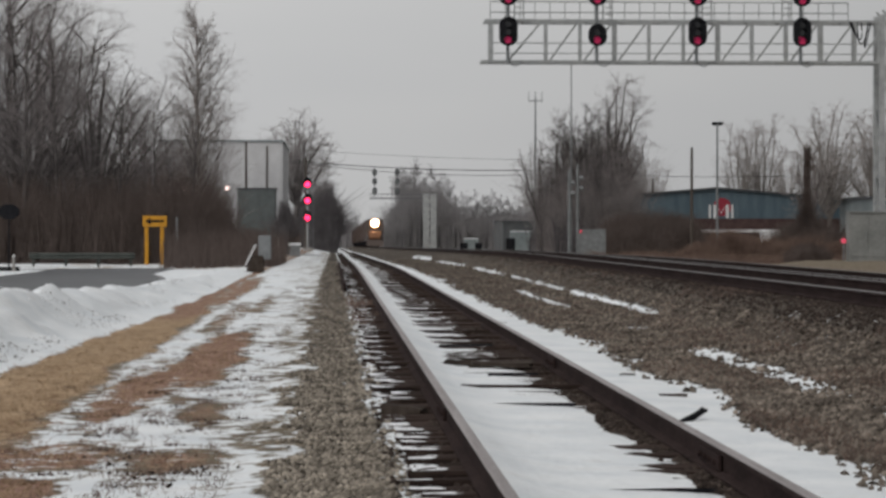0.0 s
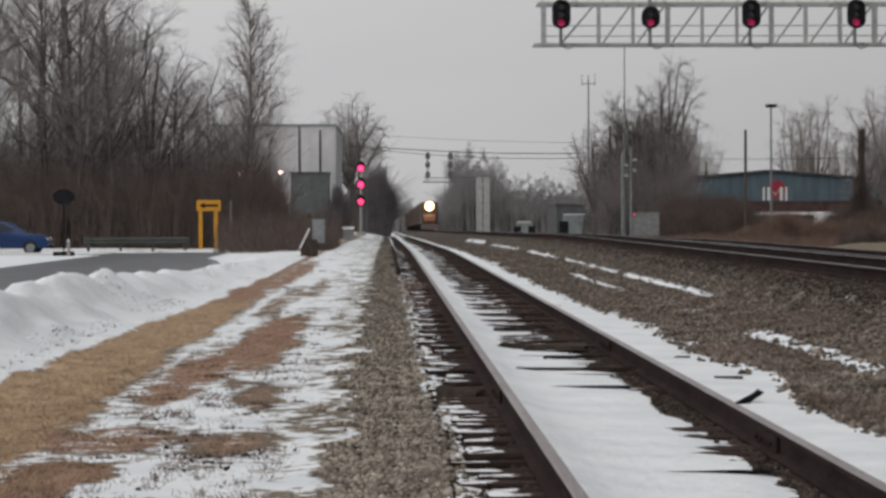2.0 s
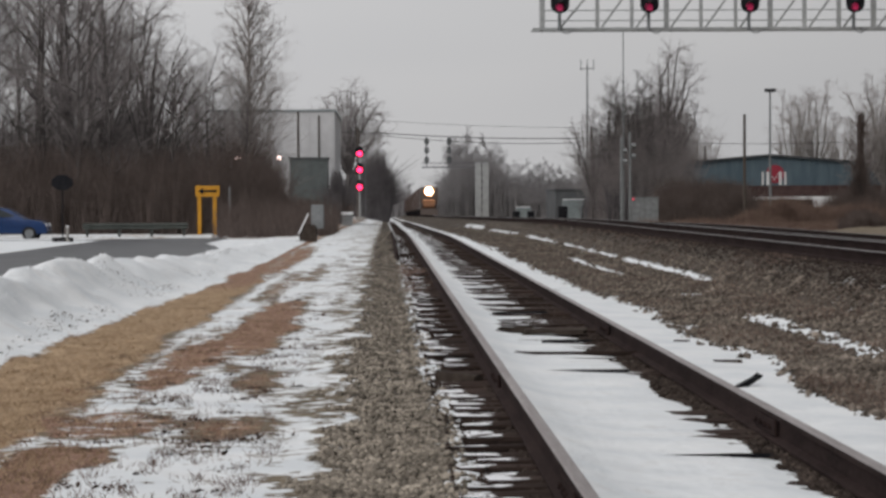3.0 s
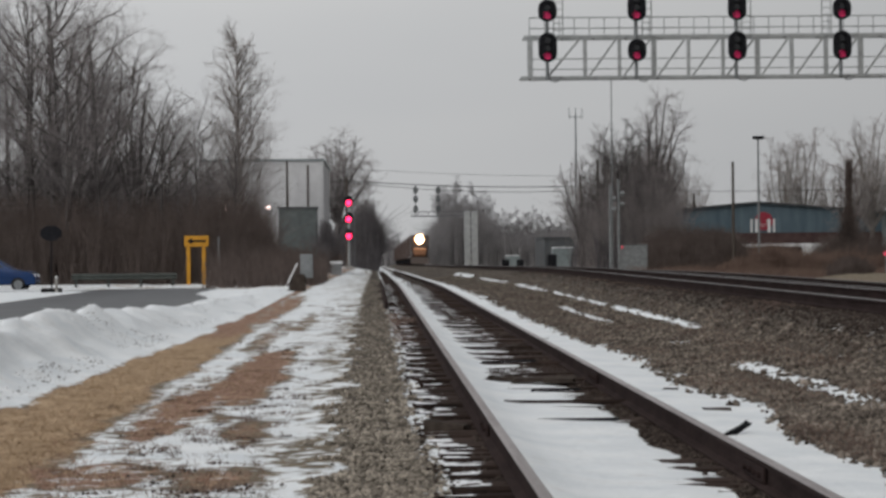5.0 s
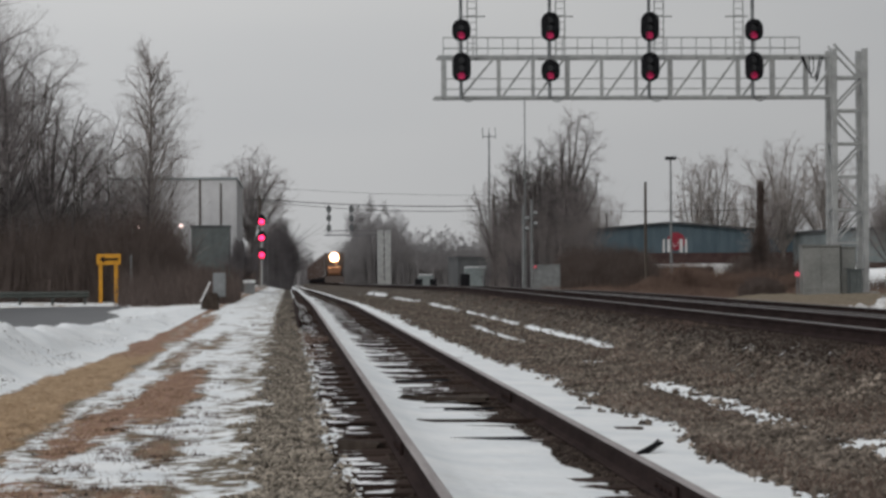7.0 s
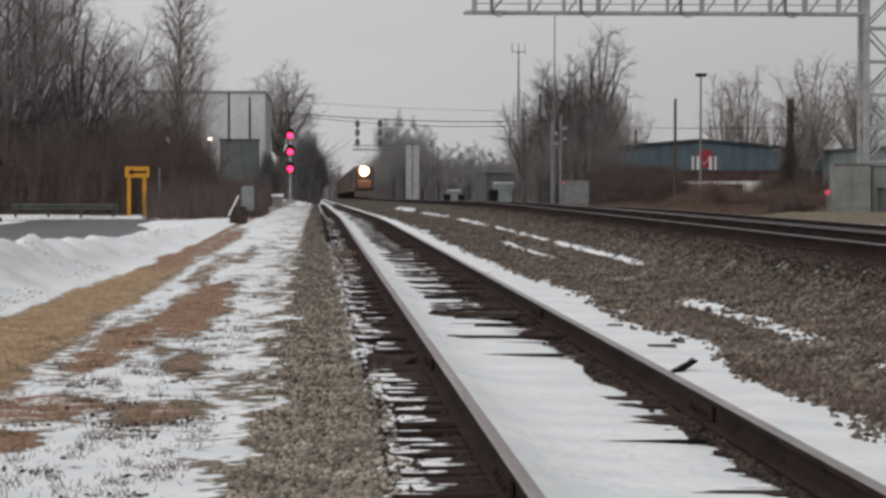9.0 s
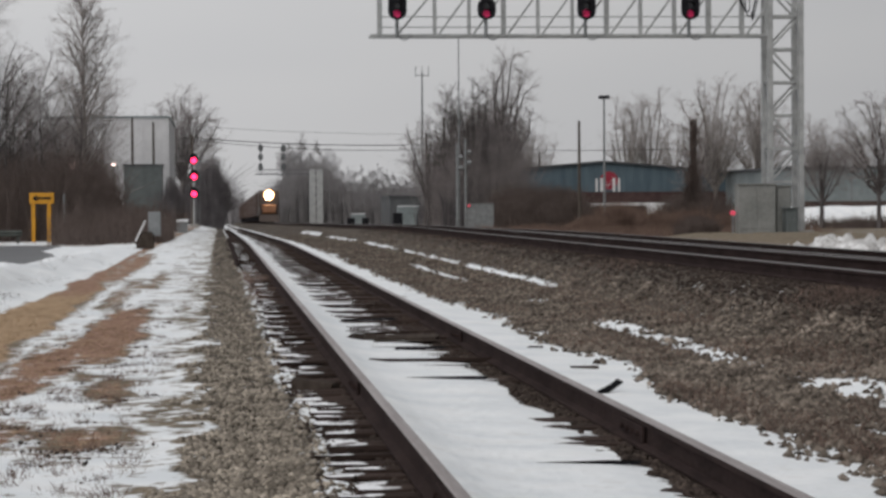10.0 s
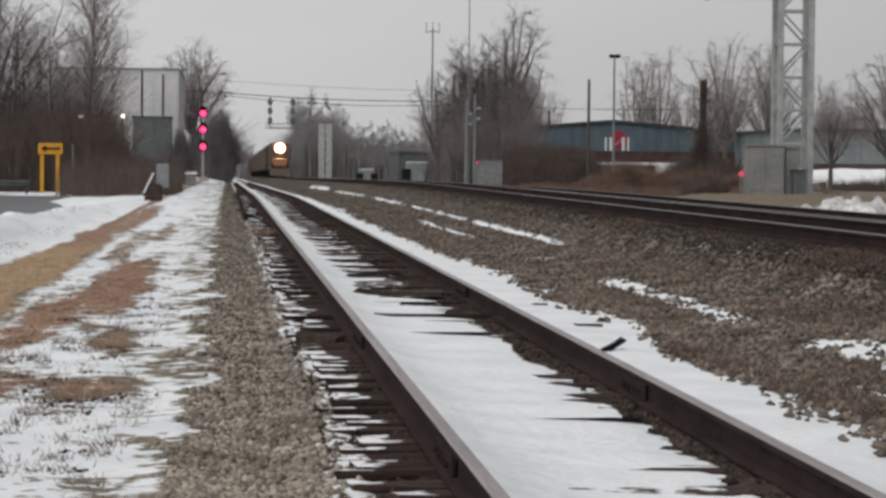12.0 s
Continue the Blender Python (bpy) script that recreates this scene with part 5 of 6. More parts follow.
for fx, fy, fh in ((47.4, 300, 15.0), (50.4, 304, 16.2), (41.5, 334, 11.5), (35.0, 335, 14.5), (39.5, 345, 11.5), (31.5, 300, 13.8), (34.4, 306, 12.6), (29.5, 310, 13.0), (56, 320, 13.0), (60, 318, 14.5), (64, 332, 13.5), (70, 334, 14.5), (77, 330, 14.0), (83, 336, 13.0)):
    c = copy_thing(pale, pose(fx, fy, -0.9, 0, 0, fx * 47))
    c.scale = (fh / 13.0,) * 3
dome_tree(66, 15.4, 4.8, pose(51.6, 268, -0.6), "broad bare tree beside the hall", BARK_PALE, TWIG_PALE, 0.008, 28, 0.0, 0.25, 20)
dome_tree(67, 15.4, 4.4, pose(57.4, 274, -0.6), "broad bare tree beside the hall", BARK_PALE, TWIG_PALE, 0.008, 26, 0.0, 0.25, 20)
dome_tree(68, 9.5, 2.6, pose(48.4, 262, -0.6), "small reddish bare tree beside the hall", BARK, TWIG, 0.011, 18, 0.0, 0.2, 12)


def ivy_trunk():
    """A dead trunk thickly clad in climbing stems."""
    t = thing("ivy_clad_trunk", "dark dead trunk thickly clad in climbing stems", "tree", pose(44.6, 243, -0.3))
    bm = bmesh.new()
    rod(bm, (0, 0, -0.4), (0.1, 0, 9.4), 0.24, 0.08, 10)
    part("trunk", bm, BARK, t)
    rng = random.Random(5)
    segs = []
    for _ in range(3200):
        a, z = rng.random() * 6.28, 9.5 * rng.random() ** 1.7
        r = (rng.uniform(0.15, 0.45) if rng.random() < 0.8 else rng.uniform(0.5, 1.2)) + rng.random() * 3.0 * max(0, 1 - z / 5.2) ** 1.4
        q = 0.22 if r < 0.8 else r * 0.7
        segs.append((q * math.cos(a), q * math.sin(a), z, r * math.cos(a + 0.4), r * math.sin(a + 0.4), z + rng.uniform(0.1, 0.7), 0.03, 0.012))
    tagged(tubes("ivy", segs, BRUSH, t), kind="stuff")


ivy_trunk()
dome_tree(69, 10.2, 4.0, pose(51.4, 200, -0.1), "broad dark bare tree before the grey hall", None, None, 0.008, 30, 0.6, 0.25, 22)
tree(70, 7.0, "oak", pose(48.0, 205, -0.1), "small bare tree before the grey hall")
brush("lineside_scrub", "reddish-brown dry scrub beside the main line", 16.5, 31.5, 130, 172, 0.3, 0.9, 9000, BRUSH_RED, 9, 0.3, 0.012)
brush("lineside_bushes", "rounded reddish-brown bushes beside the main line", 20.5, 30.5, 150, 155, 0.9, 1.3, 7000, BRUSH_RED, 29, 0.28, 0.011, lambda x: max(0.35, 0.95 + 1.1 * noise.noise((x * 0.75, 1.0, 9.0)) + 0.35 * noise.noise((x * 2.0, 4.0, 9.0))))
brush("near_bush", "dark brown bush beside the cabinets", 20.2, 21.7, 112, 116, 0.4, 1.0, 1500, BRUSH, 30, 0.3, 0.01, lambda x: 0.5 + 0.5 * math.sin(math.pi * (x - 20.2) / 1.5))
brush("tall_scrub", "reddish-brown dry brush before the loading dock", 31.5, 50, 236, 268, 1.2, 2.7, 8000, BRUSH_RED, 23, 0.3, 0.02)
brush("hall_bush", "dark bare bush before the teal hall", 25.5, 32.6, 228, 240, 2.4, 4.9, 5000, BRUSH, 24, 0.22, 0.022)
brush("rail_weeds", "reddish dead weeds at the tie ends of the siding", 0.35, 0.75, 42, 60, 0.10, 0.30, 700, BRUSH_RED, 43, 0.3, 0.006)
brush("dark_scrub", "dark bare brush before the teal hall", 23.7, 29.5, 222, 238, 1.5, 4.2, 2500, BRUSH, 10, 0.2, 0.025)
brush("dark_bush", "dark brown bare bush before the teal hall", 42.0, 47.8, 238, 248, 2.0, 4.4, 1800, BRUSH, 16, 0.2, 0.025)
brush("bank_scrub", "dark brown brush below the snowy bank", 48.5, 74, 200, 224, 0.6, 1.5, 3600, BRUSH, 12, 0.2, 0.02)
brush("clump_scrub", "dark brush under the tree clump", 21.5, 31.5, 250, 285, 2.0, 5.5, 3000, BRUSH_GREY, 13, 0.12, 0.035)
# the mist on these far woods is only their lightened twig colour
far_b = tree(71, 17.0, "wood", pose(17.5, 600, -3.0), "misty bare tree far down the line", TWIG_HAZED, TWIG_HAZED, 0.035)
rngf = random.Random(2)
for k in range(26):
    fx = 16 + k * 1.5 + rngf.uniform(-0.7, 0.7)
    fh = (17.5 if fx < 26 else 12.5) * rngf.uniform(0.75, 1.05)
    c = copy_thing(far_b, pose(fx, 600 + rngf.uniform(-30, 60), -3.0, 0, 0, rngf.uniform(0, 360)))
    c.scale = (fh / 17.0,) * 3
brush("far_woods", "misty woods far down the line", 12.6, 60, 560, 640, 11.0, 16.5, 8000, TWIG_HAZED, 14, 0.05, 0.07, lambda x: (0.55 + 0.45 * step(x, 12.6, 17)) * (1 - 0.42 * step(x, 24, 29)) * (0.85 + 0.25 * noise.noise((x * 0.5, 0, 0))))
brush("clump_twigs", "fine grey twigs of saplings in the tree clump", 21.0, 30.3, 252, 272, 5.5, 12.5, 2600, TWIG, 18, 0.14, 0.015, lambda x: 0.6 + 0.4 * math.sin(math.pi * (x - 20.5) / 11.5))
brush("horizon_woods", "grey woods on the horizon", -160, 190, 900, 1000, 5, 13, 6000, TWIG_HAZED, 15, 0.1, 0.25)


def far_hall():
    b = thing("far_hall", "distant flat dark grey hall beside the line", "building", pose(30, 420, -2.0))
    bm = bmesh.new()
    box(bm, -2.5, 9, 0, 25, -0.5, 5.0)
    part("wall", bm, ROOF, b)
    bm = bmesh.new()
    box(bm, -2.7, 9.2, -0.2, 25.2, 5.0, 5.25)
    part("roof", bm, ROOF, b)


far_hall()


def snow_pile():
    rng = random.Random(8)
    verts, faces = [], []
    nx, ny = 40, 16
    for j in range(ny):
        for i in range(nx):
            u, v = i / (nx - 1) * 2 - 1, j / (ny - 1) * 2 - 1
            x, y = 18.75 + 2.5 * u, 76 + 1.6 * v
            r = max(0, 1 - u * u - v * v * 0.9)
            z = 0.70 * r * (0.45 + 0.85 * noise.noise((x * 1.6, y * 1.6, 4.0)) + 0.75 * noise.noise((x * 3.2, y * 3.2, 4.0))) * (1 - 0.35 * u)
            verts.append((x, y, height(x, y) - 0.05 + max(0, z)))
    for j in range(ny - 1):
        for i in range(nx - 1):
            a = j * nx + i
            faces.append((a, a + 1, a + nx + 1, a + nx))
    ob = made("snow_pile", verts, faces, SNOW_DIRTY, smooth=True)
    tagged(ob, "lumpy pile of ploughed snow beside the main line", "snow pile")


snow_pile()


# ---- the train ----
def locomotive():
    t = thing("locomotive", "freight locomotive approaching with a bright headlight", "locomotive")
    bm = bmesh.new()
    prism_x(bm, [(0.25, 1.35), (0.05, 1.6), (0.3, 2.55), (1.6, 2.75), (1.75, 1.35)], -1.05, 1.05)
    bmesh.ops.bevel(bm, geom=list(bm.edges), offset=0.08, segments=2, profile=0.5, affect="EDGES")
    part("nose", bm, LOCO_NOSE_WARMED, t)
    bm = bmesh.new()
    prism_x(bm, [(1.5, 1.35), (1.5, 2.8), (1.95, 4.35), (2.3, 4.8), (4.6, 4.85), (4.6, 1.35)], -1.52, 1.52)
    bmesh.ops.bevel(bm, geom=list(bm.edges), offset=0.1, segments=2, profile=0.5, affect="EDGES")
    cab = part("cab", bm, LOCO, t)
    for s in (-1, 1):
        bm = bmesh.new()
        prism_x(bm, [(1.60, 2.98), (1.88, 3.82), (1.93, 3.8), (1.65, 2.96)], s * 0.75 - 0.55, s * 0.75 + 0.55)
        for v in bm.verts:
            v.co.y -= 0.04
        part("windscreen", bm, CAR_GLASS, cab)
    bm = bmesh.new()
    box(bm, -1.35, 1.35, 4.6, 20.5, 1.4, 4.75, 0.18)
    part("hood", bm, LOCO, t)
    bm = bmesh.new()
    box(bm, -1.55, 1.55, 0.3, 21.4, 1.1, 1.4, 0.04)
    part("frame", bm, LOCO, t)
    bm = bmesh.new()
    prism_x(bm, [(-0.35, 0.15), (0.25, 0.15), (0.35, 1.15), (0.1, 1.15)], -1.45, 1.45)
    part("plough", bm, LOCO, t)
    bm = bmesh.new()
    box(bm, -1.1, 1.1, 8, 13, 0.45, 1.1, 0.15)
    part("fuel_tank", bm, BLACK, t)
    for y0 in (3.0, 16.0):
        bm = bmesh.new()
        box(bm, -1.2, 1.2, y0 - 0.6, y0 + 3.8, 0.35, 1.0, 0.05)
        bogie = part("bogie", bm, BLACK, t)
        for k in range(3):
            for s in (-0.75, 0.75):
                bm = bmesh.new()
                rod(bm, (s - 0.07, y0 + 1.6 * k, 0.5), (s + 0.07, y0 + 1.6 * k, 0.5), 0.5, sides=18)
                part("wheel", bm, RUST, bogie)
    bm = bmesh.new()
    box(bm, -0.72, 0.72, 1.61, 2.3, 3.4, 4.80, 0.05)
    house = part("headlight_housing", bm, BLACK, t)
    # disc drawn larger than the lamp so that it holds the glare
    bm = bmesh.new()
    rod(bm, (0, 1.36, 4.12), (0, 1.52, 4.12), 0.56, sides=28)
    part("headlight", bm, HEADLIGHT, house, "blazing warm-white headlight")
    # added glowing ring that stands for the halo round the headlight
    bm = bmesh.new()
    rod(bm, (0, 1.44, 4.12), (0, 1.61, 4.12), 0.72, 0.8, sides=28)
    part("halo_ring", bm, HALO_RING, house, "warm glowing ring added as headlight halo")
    for s in (-1.05, 1.05):
        bm = bmesh.new()
        rod(bm, (s, 0.0, 1.75), (s, 0.12, 1.75), 0.16, sides=14)
        part("ditch_light", bm, DARK_LENS, t)
    for s in (-1, 1):
        bm = bmesh.new()
        bar(bm, (s * 1.4, 0.2, 1.2), (s * 1.4, 0.2, 2.3), 0.05)
        bar(bm, (s * 1.4, 0.2, 2.3), (s * 1.4, 1.5, 2.3), 0.05)
        part("handrail", bm, STEEL, t)
    return t


def wagon():
    t = thing("hopper_wagon", "dark brown freight wagon behind the locomotive", "wagon", group="freight train")
    bm = bmesh.new()
    box(bm, -1.55, 1.55, 0.4, 15.2, 1.1, 4.75, 0.08)
    for k in range(12):
        for s in (-1, 1):
            box(bm, s * 1.52 - 0.04, s * 1.52 + 0.04, 0.7 + k * 1.27, 0.85 + k * 1.27, 1.1, 4.45)
    part("body", bm, WAGON, t)
    for y0 in (1.6, 12.2):
        bm = bmesh.new()
        box(bm, -1.1, 1.1, y0, y0 + 2.0, 0.35, 1.05, 0.04)
        bogie = part("bogie", bm, BLACK, t)
        for dy in (0.1, 1.9):
            for s in (-0.75, 0.75):
                bm = bmesh.new()
                rod(bm, (s - 0.07, y0 + dy, 0.45), (s + 0.07, y0 + dy, 0.45), 0.45, sides=16)
                part("wheel", bm, RUST, bogie)
    return t


LOCOMOTIVE = locomotive()
WAGONS = [wagon()]
for _ in range(20):
    WAGONS.append(copy_thing(WAGONS[0], pose(0, 0, 0)))
ENGINE_ROWS = [(0, 450.0), (3, 431.0), (6, 410.0), (9, 389.0), (12, 367.0)]


# ---- ballast stones, grass and snow crumbs ----
OCTA = np.array([(1, 0, 0), (-1, 0, 0), (0, 1, 0), (0, -1, 0), (0, 0, 1), (0, 0, -1)], float)
OCTA_F = np.array([(0, 2, 4), (2, 1, 4), (1, 3, 4), (3, 0, 4), (2, 0, 5), (1, 2, 5), (3, 1, 5), (0, 3, 5)])


def pebbles(name, places, sizes, material, label, category, seed, parent=None):
    """Loose angular stones in one mesh."""
    rs = np.random.RandomState(seed)
    n = len(places)
    places, sizes = np.array(places), np.array(sizes)
    body = OCTA[None] * rs.uniform(0.6, 1.25, (n, 6, 1)) + rs.uniform(-0.3, 0.3, (n, 6, 3))
    a = rs.uniform(0, 2 * math.pi, n)
    c, s = np.cos(a), np.sin(a)
    x, y = body[..., 0].copy(), body[..., 1].copy()
    body[..., 0], body[..., 1] = c[:, None] * x - s[:, None] * y, s[:, None] * x + c[:, None] * y
    body[..., 2] *= 0.75
    verts = (body * sizes[:, None, None] + places[:, None, :]).reshape(-1, 3)
    faces = (np.arange(n)[:, None, None] * 6 + OCTA_F[None]).reshape(-1)
    me = bpy.data.meshes.new(name)
    nf = n * 8
    me.vertices.add(len(verts))
    me.vertices.foreach_set("co", verts.ravel())
    me.loops.add(nf * 3)
    me.loops.foreach_set("vertex_index", faces.astype(np.int32))
    me.polygons.add(nf)
    me.polygons.foreach_set("loop_start", np.arange(nf, dtype=np.int32) * 3)
    me.update(calc_edges=True)
    me.validate()
    me.materials.append(material)
    ob = new(name, me)
    return tagged(ob, label, category, kind="stuff")


def scatter_stones():
    rng = random.Random(21)

    def fill(x0, x1, count, y0, y1, size, keep, small=0.55, large=1.3):
        pl, sz = [], []
        for _ in range(count):
            u = rng.random()
            y = 1 / ((1 - u) / y0 + u / y1)
            x = rng.uniform(x0, x1)
            s = size * rng.uniform(small, large)
            if keep(x, y):
                pl.append((x, y, height(x, y) + s * 0.25))
                sz.append(s)
        return pl, sz

    def bare(x, y):
        c = cover(x, y)
        return c[2] > 0.4 and c[0] < 0.38 + 0.6 * rng.random() ** 3

    pebbles("ballast_shoulder", *fill(-0.9, 0.45, 24000, 9, 170, 0.026, bare), STONE, "grey-brown crushed stone strip beside the ties", "ballast", 1)
    pebbles("ballast_slope", *fill(3.0, 5.6, 60000, 12, 170, 0.025, bare, 0.4, 1.8), STONE_SLOPE, "grey-brown crushed stone slope below the main line", "ballast", 2)
    pebbles("oily_shoulder", *fill(5.45, 6.7, 20000, 12, 110, 0.026, lambda x, y: rng.random() < 0.25 + 4 * (x - 5.45 + 0.12 * noise.noise((x, y * 0.6, 3.0)))), STONE_DARK, "dark oily crushed stone along the main line", "ballast", 8)
    pebbles("crib_ballast", *fill(0.32, 0.83, 4200, 9, 60, 0.022, lambda x, y: cover(x, y)[0] < 0.62), STONE_DARK, "dark oily stones between tie ends", "ballast", 3)
    inner, size = fill(1.6, 2.36, 19000, 9, 70, 0.024, lambda x, y: cover(x, y)[0] < 0.5 and rng.random() < 0.25 + 1.6 * (x - 1.85))
    pebbles("gauge_ballast", [(x, y, max(z, -0.016 + dip(x, y)) if x > 1.98 + 0.12 * noise.noise((x, y * 1.3, 1.0)) else z) for x, y, z in inner], size, STONE_DARK, "dark oily stones along the inner rail foot", "ballast", 4)
    foot, size = fill(0.5, 0.84, 5000, 9, 70, 0.022, lambda x, y: rng.random() < 0.04 + 4.5 * max(0, x - 0.70 + 0.08 * noise.noise((x, y * 1.5, 2.0))))
    pebbles("foot_ballast", [(x, y, max(z, -0.03 + dip(x, y))) for x, y, z in foot], size, STONE_DARK, "dark rusty stones heaped against the rail", "ballast", 5)


def scatter_grass():
    rng = random.Random(31)
    for name, label, material, mode, count, h in (("dead_grass", "flattened straw-coloured dead grass", GRASS, 0, 26000, 0.045), ("dead_weeds", "reddish dead weeds poking through thin snow", WEED, 1, 7000, 0.04)):
        segs = []
        while len(segs) < count:
            u = rng.random()
            y = 1 / ((1 - u) / 9 + u / 95)
            x = rng.uniform(-3.9, -0.5)
            c = cover(x, y)
            if c[1] < (0.62 if mode == 0 else 0.2) or c[2] > 0.5 or (mode == 1 and c[1] > 0.85):
                if not (mode == 1 and rng.random() < 0.006 and c[2] < 0.3 and x > -2.6):
                    continue
            z = height(x, y)
            a = rng.random() * 6.28
            ln = h * rng.uniform(0.5, 1.4) * (1 if y > 14 else 0.7)
            up = rng.uniform(0.15, 0.9)
            segs.append((x, y, z - 0.01, x + math.cos(a) * ln, y + math.sin(a) * ln, z + ln * up, 0.0026 if y > 14 else 0.0018, 0.001))
        ob = tubes(name, segs, material)
        tagged(ob, label, "grass", kind="stuff")


def scatter_tufts():
    """Clumps of dead stalks and dark clods that stand out of the thin snow."""
    rng = random.Random(37)
    segs, pl, sz = [], [], []
    for k in range(680):
        u = rng.random()
        y = 1 / ((1 - u) / 10.5 + u / 75)
        x = rng.uniform(-2.7, -0.75)
        if rng.random() > (0.3 + 0.7 * step(x, -2.2, -1.2)) * (0.35 + 0.65 * step(y, 13, 17)):
            continue
        wide = rng.uniform(0.03, 0.10)
        for _ in range(rng.randrange(8, 26)):
            px, py = x + rng.gauss(0, wide), y + rng.gauss(0, wide * 2)
            z = height(px, py)
            a, ln = rng.random() * 6.28, rng.uniform(0.02, 0.06)
            segs.append((px, py, z - 0.01, px + math.cos(a) * ln * 0.7, py + math.sin(a) * ln * 0.7, z + ln * rng.uniform(0.4, 1.0), 0.003, 0.001))
        if k % 3 == 0:
            for _ in range(rng.randrange(4, 12)):
                px, py = x + rng.gauss(0, wide * 1.3), y + rng.gauss(0, wide)
                r = rng.uniform(0.008, 0.02)
                pl.append((px, py, height(px, py) + r * 0.2))
                sz.append(r)
    tagged(tubes("weed_tufts", segs, TUFT), "small dull brown weed tufts on thin snow", "weeds", kind="stuff")
    pebbles("earth_clods", pl, sz, STONE_DARK, "dark crumbs of earth on thin snow", "earth", 6)


def bank_crumbs():
    """Lumps that the plough left on the snowbank, and a little grit."""
    rng = random.Random(41)
    for name, label, material, count, r0, r1 in (("snow_lumps", "small ploughed lumps of snow on the bank", SNOW, 600, 0.015, 0.045), ("bank_grit", "dark grit in the ploughed snow", STONE_DARK, 1700, 0.006, 0.022)):
        pl, sz = [], []
        while len(pl) < count:
            u = rng.random()
            y = 1 / ((1 - u) / 24 + u / 100)
            x = crest(y) + rng.uniform(-0.7, 1.35)
            if noise.noise((x * 1.2, y * 0.2, 11.0)) + rng.uniform(-0.2, 0.2) < (0.05 if material is SNOW else 0.2):
                continue
            r = rng.uniform(r0, r1) * rng.uniform(0.4, 1.0)
            pl.append((x, y, height(x, y) + r * 0.2))
            sz.append(r)
        pebbles(name, pl, sz, material, label, "snow", 7)


def slope_weeds():
    """Wisps of dead weed that grow between the stones of the slope."""
    rng = random.Random(53)
    segs = []
    while len(segs) < 16000:
        u = rng.random()
        y = 1 / ((1 - u) / 13 + u / 100)
        x = rng.uniform(3.1, 6.2)
        if noise.noise((x * 1.1, y * 0.35, 6.0)) + rng.uniform(-0.3, 0.3) < 0.05 or cover(x, y)[0] > 0.6:
            continue
        z = height(x, y)
        a, ln = rng.random() * 6.28, rng.uniform(0.03, 0.085)
        segs.append((x, y, z, x + math.cos(a) * ln * 0.8, y + math.sin(a) * ln * 0.8, z + 0.02 + ln * rng.uniform(0.3, 0.9), 0.0035, 0.0015))
    tagged(tubes("slope_weeds", segs, TUFT), "wisps of dull dead weed among the stones", "weeds", kind="stuff")


slope_weeds()
bank_crumbs()
scatter_stones()
scatter_grass()
scatter_tufts()


# ---- loose timbers on the siding ----
def timber(label, x, y, z, length, w, h, turn, material, tip=0.0):
    t = thing("timber_scrap", label, "timber", pose(x, y, z, 0, tip, turn))
    rng = random.Random(int(y * 10))
    bm = bmesh.new()
    box(bm, -length / 2, length / 2, -w / 2, w / 2, 0, h)
    bmesh.ops.subdivide_edges(bm, edges=list(bm.edges), cuts=2)
    for v in bm.verts:
        v.co += Vector((rng.uniform(-0.03, 0.03), rng.uniform(-0.012, 0.012), rng.uniform(-0.01, 0.01)))
        if h < 0.033 and length > 0.25:
            v.co.y *= 1.15 - 1.7 * abs(v.co.x) / length
            v.co.y += 0.05 * noise.noise((v.co.x * 6, y, 0.0))
    part("beam", bm, material, t)


timber("dark broken timber lying against the rail", 2.73, 19.5, 0.065, 0.48, 0.045, 0.035, 58, BLACK, -9)
timber("dark split tie end beside the rail", 0.56, 21.3, -0.035, 0.34, 0.26, 0.085, -14, TIE_DARK, 7)
timber("dark splintered wood lying on the snow", 1.82, 28.1, 0.022, 0.66, 0.5, 0.05, -6, TIE_DARK)
timber("thin dark splinter of wood on the snow", 1.42, 28.5, 0.02, 0.4, 0.1, 0.05, 24, TIE_DARK, 4)
timber("dark splinter on the snow", 1.85, 26.6, 0.006, 0.5, 0.05, 0.018, 5, BLACK)
timber("long dark splinter on the snow", 1.85, 14.5, 0.008, 0.62, 0.03, 0.018, 3, BLACK)
timber("long dark splinter across the snow", 1.65, 21.9, 0.006, 0.78, 0.05, 0.022, 1, BLACK)
timber("dark splinter across the far snow", 1.7, 33.3, 0.0, 0.66, 0.08, 0.035, 1, BLACK)
timber("dark wood scrap in the snow", 2.96, 26.0, 0.038, 0.15, 0.05, 0.014, 6, TIE_DARK)
timber("dark wood splinter in the snow", 3.0, 22.7, 0.038, 0.22, 0.06, 0.014, -4, TIE_DARK)


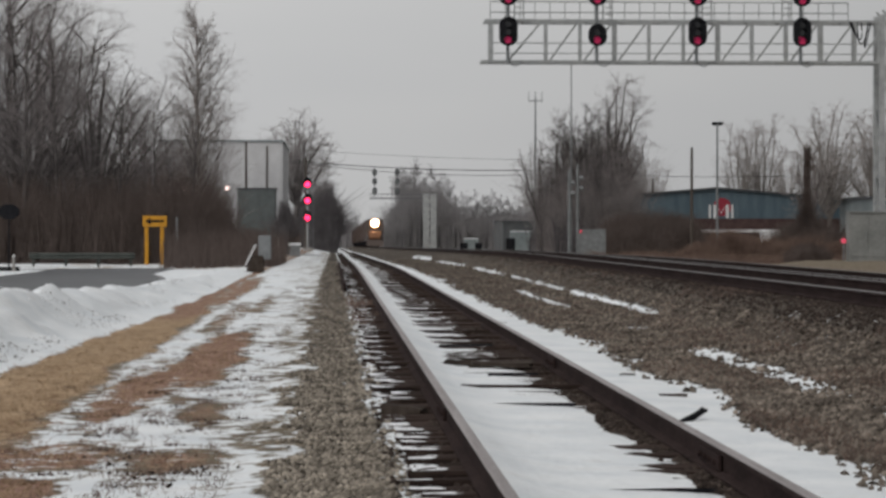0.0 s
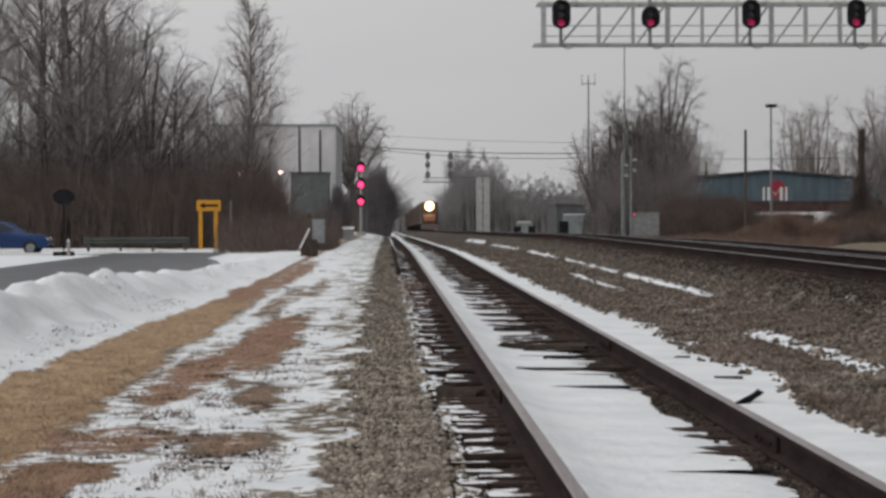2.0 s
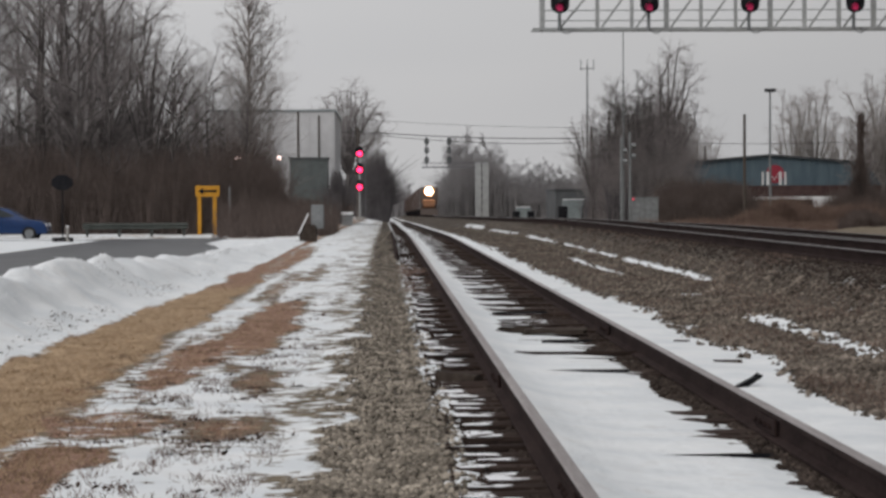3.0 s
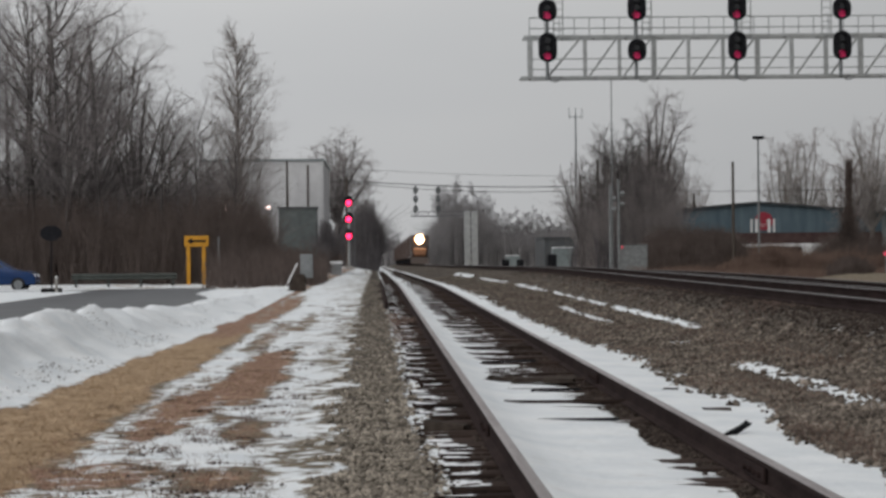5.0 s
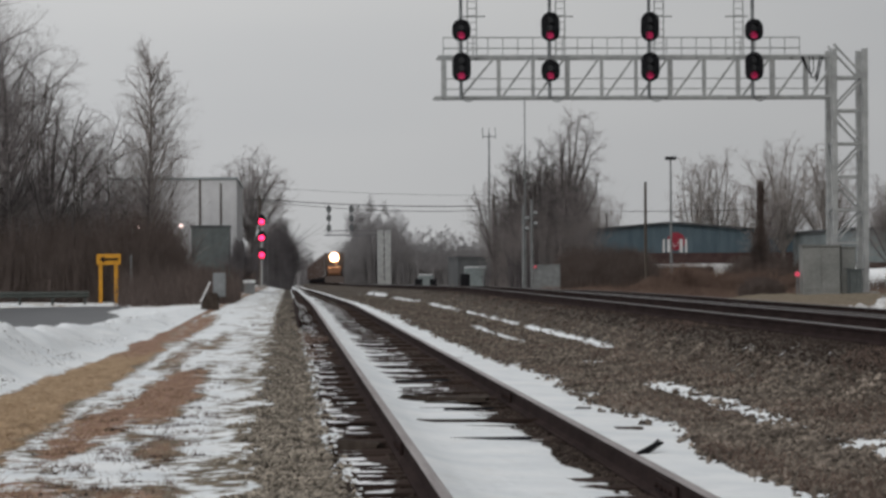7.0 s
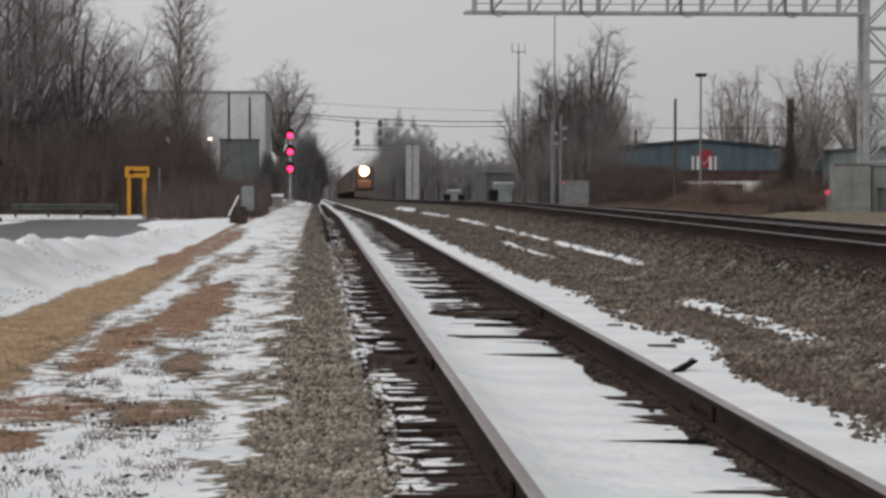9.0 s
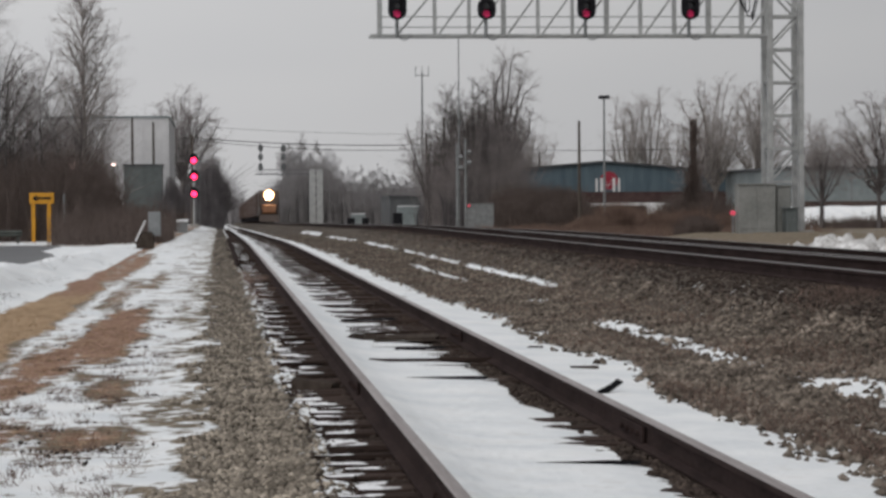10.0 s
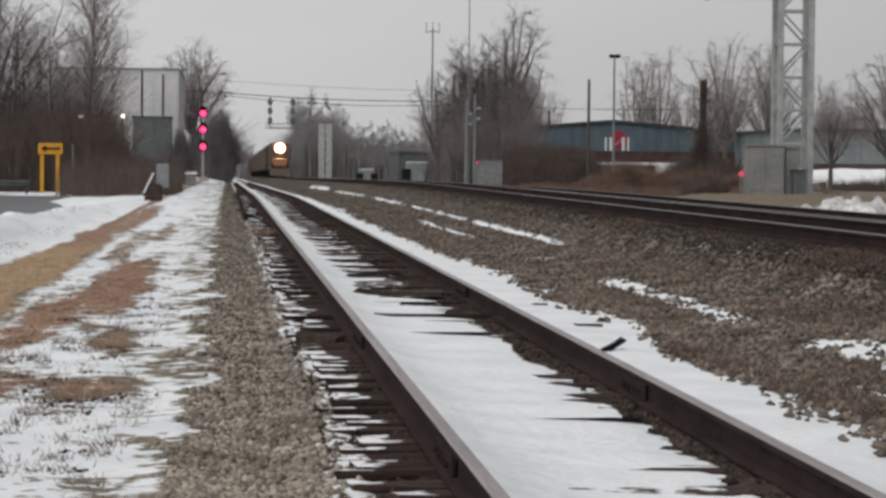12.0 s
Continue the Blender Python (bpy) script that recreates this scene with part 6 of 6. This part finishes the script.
def spare_rail():
    """A rail added along the tie ends, in place of dark timbers there."""
    t = thing("spare_rail", "rusty rail added along the tie ends", "rail")
    rail(0.27, -0.02, 66, 138, t, RUST)
    for y in (80, 95, 110, 125):
        bm = bmesh.new()
        box(bm, 0.05, 0.5, y - 0.12, y + 0.12, -0.12 + dip(1.6, y), -0.015 + dip(1.6, y), 0.01)
        part("packing_timber", bm, TIE_DARK, t)


spare_rail()


def snowy_box():
    t = thing("low_cabinet", "low grey trackside cabinet capped with snow", "cabinet", pose(-3.0, 201, -0.45))
    bm = bmesh.new()
    box(bm, -0.42, 0.42, -0.3, 0.3, -0.2, 0.85, 0.02)
    part("body", bm, STEEL_DULL, t)
    bm = bmesh.new()
    box(bm, -0.48, 0.48, -0.36, 0.36, 0.85, 1.05, 0.06)
    part("snow_cap", bm, SNOW, t)


snowy_box()

# ---- single ties of the siding ----
TIE_MESHES = [tie_mesh(k) for k in range(6)]
tie_rng = random.Random(17)
LIFTS = [22.0, 24.4, 27.0, 28.9, 30.4, 33.0, 34.8, 36.2, 38.5, 41.0, 43.0, 44.2, 47.0, 49.0, 51.5, 54.0, 56.2, 59.0, 61.5, 64, 67, 69.5, 73, 77, 80, 84, 88]
for k in range(300):
    y = 7.0 + k * 0.37 + tie_rng.uniform(-0.06, 0.06)
    o = new("tie", TIE_MESHES[tie_rng.randrange(6)])
    o.parent = SIDING
    lift = (0.045 if y < 24 else 0.03) if min(abs(y - q) for q in LIFTS) < 0.185 else 0.0
    o.matrix_basis = pose(1.62 + tie_rng.uniform(-0.12, 0.09), y, lift + dip(1.6, y) + tie_rng.uniform(-0.018, 0.008), tie_rng.uniform(-3, 3), tie_rng.uniform(-0.4, 0.4), tie_rng.uniform(-1.5, 1.5))


# ---- what moves ----
def motions():
    """The freight train draws nearer along the first main track."""
    def rows(back):
        out = []
        for t, y in ENGINE_ROWS:
            yy = y + back
            out.append((t, pose(7.2, yy, 0.78 + dip(1.6, yy), -0.32, 0, 0)))
        return out
    walk(LOCOMOTIVE, rows(0))
    for k, w in enumerate(WAGONS):
        walk(w, rows(22.3 + 16 * k))


motions()
